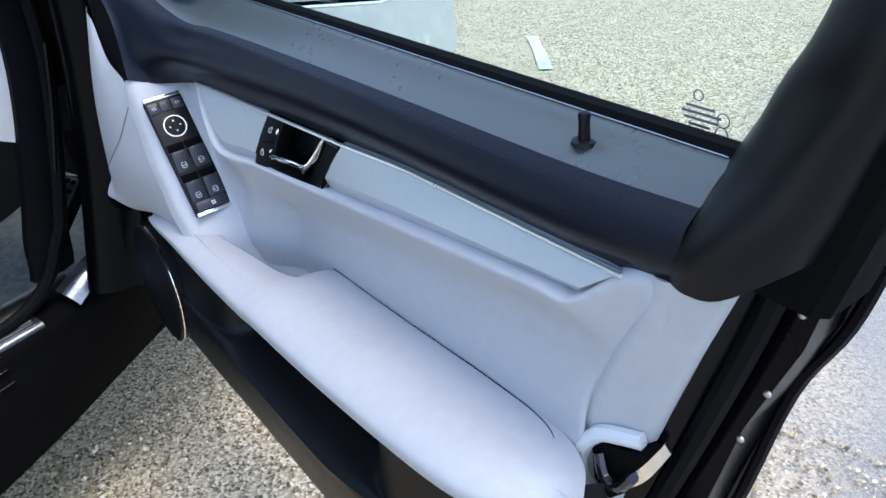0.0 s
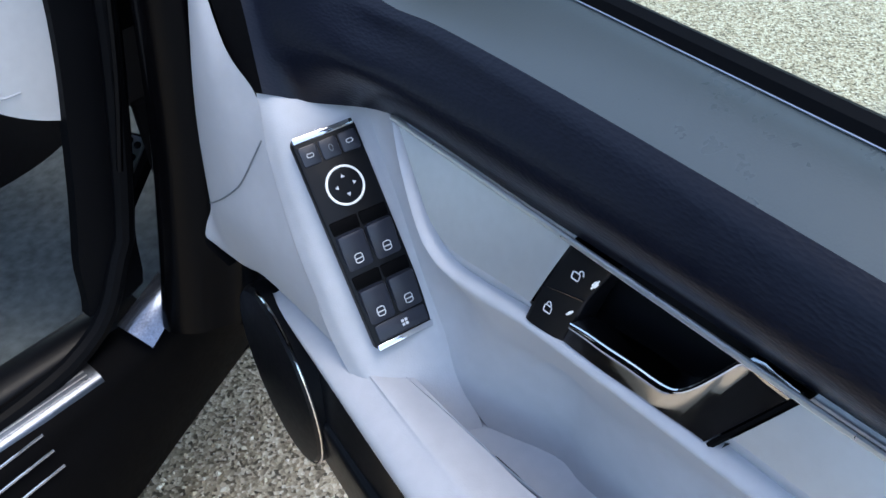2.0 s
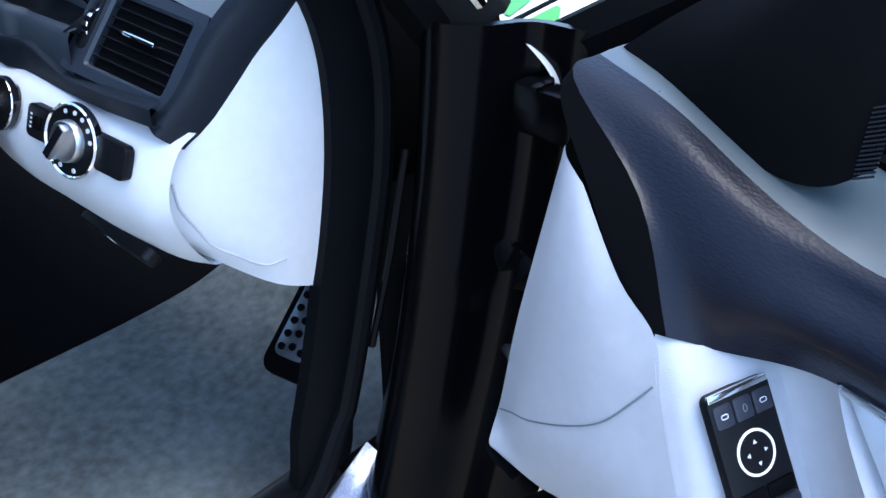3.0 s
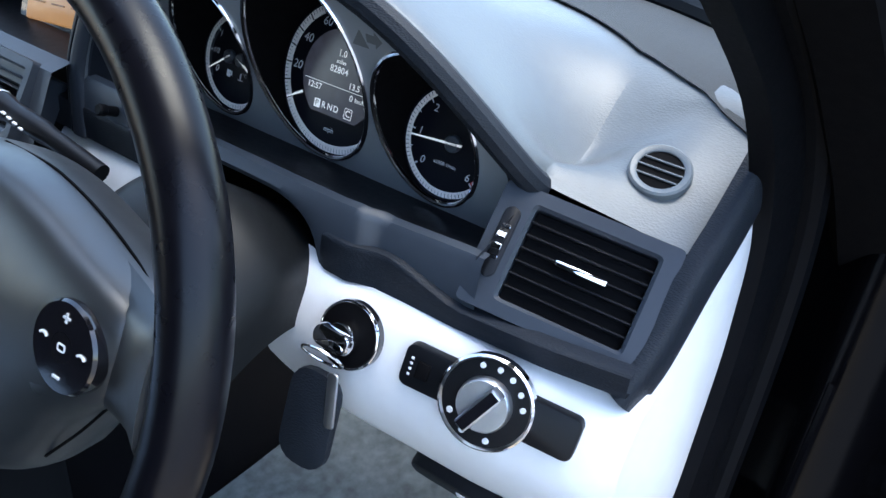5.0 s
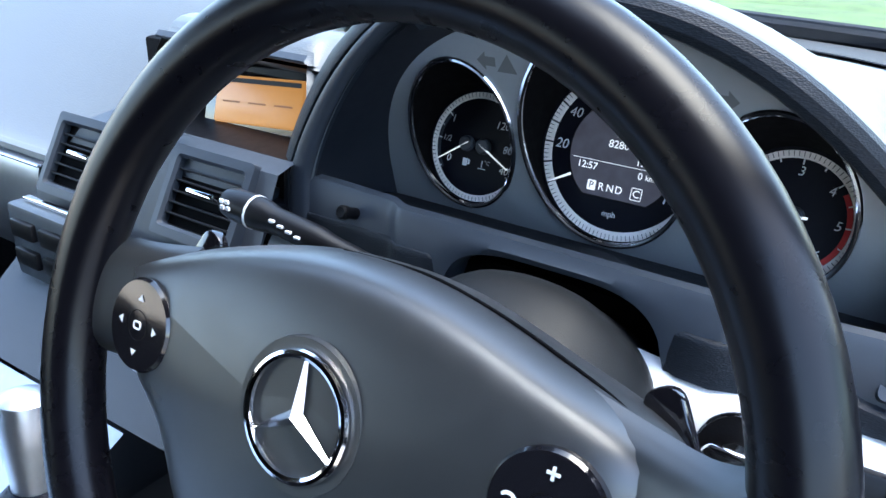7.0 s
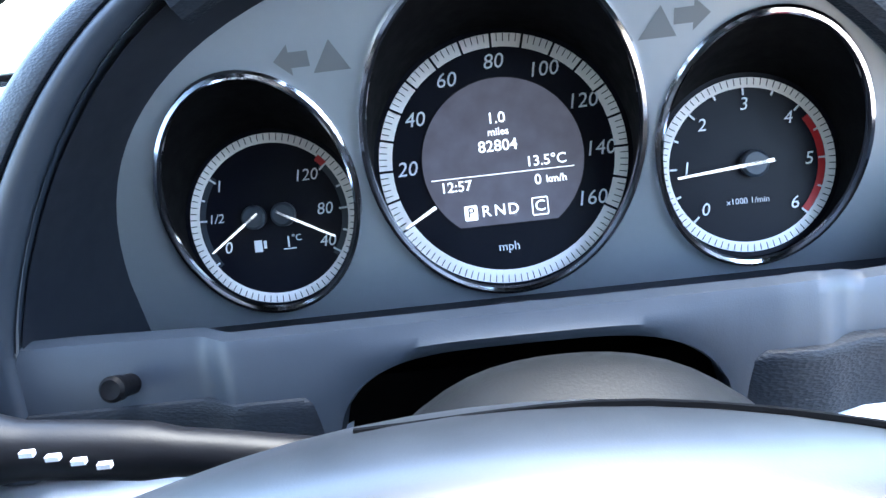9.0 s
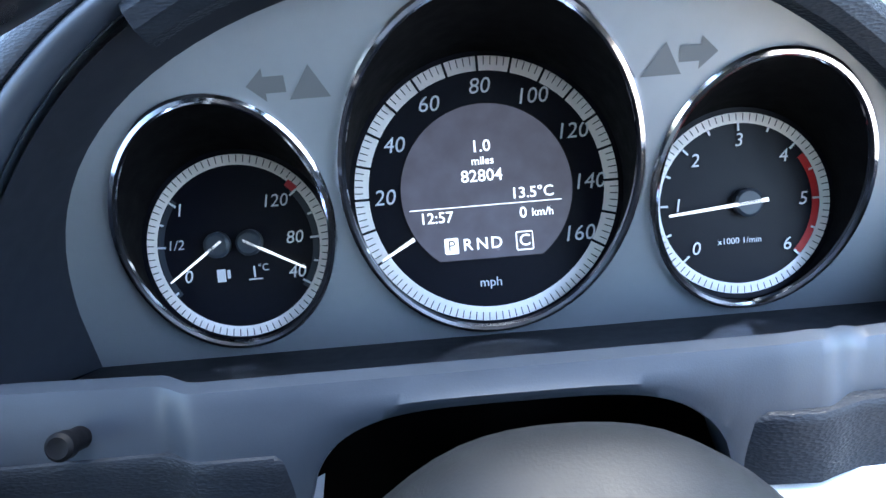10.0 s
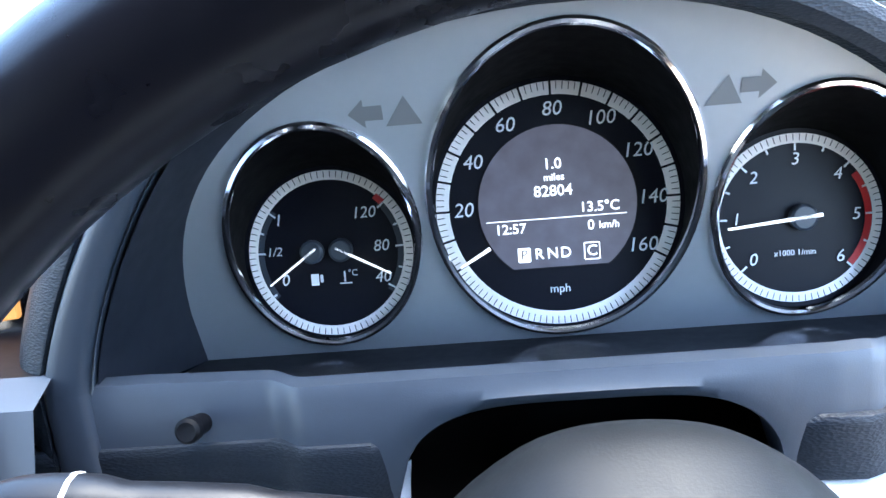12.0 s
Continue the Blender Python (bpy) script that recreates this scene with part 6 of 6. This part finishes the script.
# lever: a polished bar that runs into a flat end plate
LEVER_TOP = ((0.4740, 0.7770), (0.4860, 0.7792), (0.5000, 0.7806), (0.5170, 0.7816), (0.5340, 0.7820), (0.5430, 0.7845), (0.5500, 0.7920), (0.5570, 0.8035), (0.5648, 0.8155), (0.5770, 0.8152), (0.5892, 0.8145))
LEVER_LOW = ((0.4712, 0.7635), (0.4800, 0.7632), (0.4930, 0.7630), (0.5060, 0.7630), (0.5180, 0.7630), (0.5260, 0.7630), (0.5320, 0.7630), (0.5380, 0.7630), (0.5450, 0.7630), (0.5530, 0.7630), (0.5612, 0.7632))
rows, bright = [], []
for i, ((a, b), (e, f)) in enumerate(zip(LEVER_TOP, LEVER_LOW)):
    bar_out = along(i, ((0, 0.0025), (2, 0.005), (5, 0.005), (8, 0.001), (10, 0.0005)))
    k = along(i, ((0, 0.30), (5, 0.34), (8, 0.10), (10, 0.10)))
    mix = lambda q: (a + (e - a) * q, b + (f - b) * q)
    rows.append([on_trim(a, b, -0.010), on_trim(a, b, bar_out), on_trim(*mix(k * 0.7), bar_out), on_trim(*mix(k), bar_out * 0.4), on_trim(*mix(0.9), 0.0), on_trim(e, f, -0.001), on_trim(e, f, -0.008)])
    bright.append(on_trim(a, b, bar_out))
hnd = part("door_handle", smooth_loft(rows, 2, 2), SMOKED, door, "chrome inside door handle", sharp=30)
part("bright_edge", tube(spline(bright, 3), 0.0012, 8), CHROME, hnd, "polished upper edge")
part("handle_gap", tube([on_trim(0.5925, 0.8160, -0.001), on_trim(0.578, 0.789, -0.001), on_trim(0.5637, 0.7625, -0.002)], 0.0018, 6), MATT, door, "dark gap behind the handle")

# latch at the door edge
part("latch_lip", tube(spline([d(0.962, 0.026, 0.684), d(0.945, 0.030, 0.680), d(0.926, 0.034, 0.672), d(0.911, 0.036, 0.650), d(0.908, 0.036, 0.62), d(0.925, 0.032, 0.592)], 6), 0.007, 10), GREY_HARD, door, "raised pale grey lip round the latch")
part("latch_cut", loft([[d(s, m, z) for s, z in ((0.919, 0.655), (0.930, 0.666), (0.950, 0.672), (0.966, 0.680), (0.976, 0.668), (0.955, 0.632), (0.938, 0.612), (0.922, 0.622))] for m in (0.0345, 0.015)], closed=True, caps=True), MATT, door, "dark latch opening in the panel")
part("latch_plate", thick(smooth_loft([[d(0.948, 0.037, 0.640), d(0.952, 0.038, 0.634)], [d(0.968, 0.036, 0.668), d(0.974, 0.036, 0.660)], [d(0.986, 0.032, 0.702), d(0.990, 0.030, 0.694)]], 2, 4), 0.003), CHROME, door, "bright steel latch plate")
part("latch_hook", tube(spline([d(0.928, 0.036, 0.655), d(0.938, 0.040, 0.640), d(0.952, 0.040, 0.640), d(0.962, 0.038, 0.655)], 4), 0.005, 8), GLOSS, door, "black latch hook")
for z, s in ((0.75, 1.03), (0.70, 1.015), (0.82, 1.045)):
    part("edge_screw", lid([(0.003, 0), (0.0025, 0.0015), (0.001, 0.002)], 10), SATIN, door, "small bright screw", axes(d(s, -0.012, z), (1, 0, 0), (0, -1, 0)))
# printed marks on the glass
for i, (s, z, w) in enumerate(((0.950, 0.9205, 0.022), (0.951, 0.9165, 0.030), (0.951, 0.9125, 0.026), (0.950, 0.9085, 0.016))):
    part("glass_mark", box(s - w / 2, s + w / 2, 0.0275, 0.0278, z, z + 0.0018), GHOST, door, "faint grey print on the glass")
for s, z, r in ((0.948, 0.929, 0.0035), (0.9675, 0.9170, 0.0045), (0.967, 0.908, 0.0045)):
    part("glass_mark", tube([d(s + r * math.cos(2 * math.pi * i / 16), -0.0277, z + r * math.sin(2 * math.pi * i / 16)) for i in range(16)], 0.0005, 4, closed=True), GHOST, door, "faint grey print on the glass")

# mirror triangle and door mirror
tri = smooth_loft([[d(0.05, 0.050, 0.938), d(0.12, 0.054, 0.918), d(0.19, 0.050, 0.905), d(0.225, 0.042, 0.908), d(0.245, 0.030, 0.925)],
                   [d(0.09, 0.030, 0.975), d(0.14, 0.047, 0.965), d(0.19, 0.044, 0.960), d(0.225, 0.036, 0.960), d(0.248, 0.022, 0.965)],
                   [d(0.17, 0.000, 1.035), d(0.19, 0.015, 1.040), d(0.21, 0.015, 1.045), d(0.225, 0.010, 1.045), d(0.24, 0.0, 1.045)]], 4, 4)
part("mirror_cover", thick(tri, 0.02), MATT, door, "black tweeter cover in the window corner")
for k in range(16):
    part("grille_bar", tube([d(0.238, 0.036, 0.918 + k * 0.0028), d(0.2465, 0.030, 0.922 + k * 0.0028)], 0.0008, 5), BLACK, door, "fine tweeter grille bar")
MIR = axes(d(0.222, -0.178, 0.918), (0.20, 0.97, -0.12), (0.97, -0.20, 0.06))
mh = part("mirror_housing", loft([[(x, y, z) for x, y in rrect(0.235 * k, 0.145 * k, 0.05 * k)] for k, z in ((0.96, 0.0), (1.0, -0.01), (1.0, -0.04), (0.85, -0.08), (0.4, -0.10))], closed=True, caps=True), PAINT, door, "glossy black door mirror", MIR)
part("mirror_glass", slab(rrect(0.205, 0.120, 0.04), 0.0, 0.004), MIRROR, mh, "mirror glass", pose(0, 0, 0.001))
part("mirror_trim", tube([(x, y, 0.001) for x, y in rrect(0.222, 0.135, 0.045)], 0.003, 6, closed=True), CHROME, mh, "bright mirror edge")
part("mirror_foot", tube(spline([d(0.13, -0.03, 0.885), d(0.15, -0.07, 0.885), d(0.17, -0.13, 0.890)], 5), 0.020, 10), PAINT, door, "black mirror foot")

# hinges and cable between pillar and door
part("door_stay", tube([(0.44, 0.20, 0.60), (0.55, 0.15, 0.62)], 0.010, 8), SATIN, body, "steel door check strap")
for z in (0.52, 0.86):
    part("hinge", box(0.475, 0.540, 0.178, 0.206, z - 0.022, z + 0.022, 0.006), JAMB, body, "black painted door hinge")
for z in (0.52, 0.86):
    for y in (0.168, 0.192):
        part("hinge_bolt", lid([(0.007, 0), (0.0065, 0.004), (0.003, 0.005)], 6), JAMB, body, "small painted hinge bolt", axes((0.500, 0.184 + 0.5 * (y - 0.168), z + 0.021), (1, 0, 0), (0, -0.3, 1)))
part("pillar_edge", tube(spline([(0.412, 0.066, 0.63), (0.412, 0.094, 0.72), (0.412, 0.118, 0.82)], 5), 0.0035, 6), JAMB, body, "folded edge of the pillar")
gai = [Vector((0.46 + 0.09 * i / 23, 0.19 + 0.01 * math.sin(i), 0.72 - 0.05 * i / 23)) for i in range(24)]
part("cable_gaiter", tube(gai, [0.016 if i % 2 else 0.012 for i in range(24)], 12), RUBBER, body, "ribbed rubber cable gaiter")

# ---- loose stones on the ground round the doorway ----
STONE = mat("loose_gravel", (0.30, 0.245, 0.165), 0.85)
n, l = STONE.node_tree.nodes, STONE.node_tree.links
geo, ramp = n.new("ShaderNodeNewGeometry"), n.new("ShaderNodeValToRGB")
e = ramp.color_ramp.elements
e[0].color, e[1].color = (0.08, 0.060, 0.040, 1), (0.88, 0.80, 0.66, 1)
for p, c in ((0.3, (0.37, 0.285, 0.180, 1)), (0.75, (0.62, 0.515, 0.355, 1))):
    e.new(p).color = c
l.new(geo.outputs["Random Per Island"], ramp.inputs["Fac"]), l.new(ramp.outputs[0], n["Principled BSDF"].inputs["Base Color"])
rng = np.random.default_rng(3)
COUNT = 14000
at = np.stack([rng.uniform(0.25, 2.0, COUNT), rng.uniform(-0.95, 0.75, COUNT)], 1)
size = 0.0020 + 0.0055 * rng.random(COUNT) ** 2.2
turn = rng.uniform(0, 2 * math.pi, COUNT)
oct_v = np.array([(1, 0, 0), (0, 1, 0), (-1, 0, 0), (0, -1, 0), (0, 0, 0.75), (0, 0, -0.75)])
oct_f = np.array([(0, 1, 4), (1, 2, 4), (2, 3, 4), (3, 0, 4), (1, 0, 5), (2, 1, 5), (3, 2, 5), (0, 3, 5)])
v = oct_v[None] * size[:, None, None] * rng.uniform(0.65, 1.3, (COUNT, 6, 1))
c, q = np.cos(turn)[:, None], np.sin(turn)[:, None]
v = np.stack([v[..., 0] * c - 0.8 * v[..., 1] * q, v[..., 0] * q + 0.8 * v[..., 1] * c, v[..., 2]], -1)
lift = np.array([0.012 * noise.noise(Vector((x, y, 0)) * 1.7) for x, y in at])
v += np.concatenate([at, (lift + size * 0.35)[:, None]], 1)[:, None]
me = bpy.data.meshes.new("gravel")
me.from_pydata(v.reshape(-1, 3).tolist(), [], (oct_f[None] + 6 * np.arange(COUNT)[:, None, None]).reshape(-1, 3).tolist())
tagged(part("gravel", me, STONE), "loose sandy stones scattered over the tarmac", "gravel", kind="stuff")
me.materials.append(STONE)
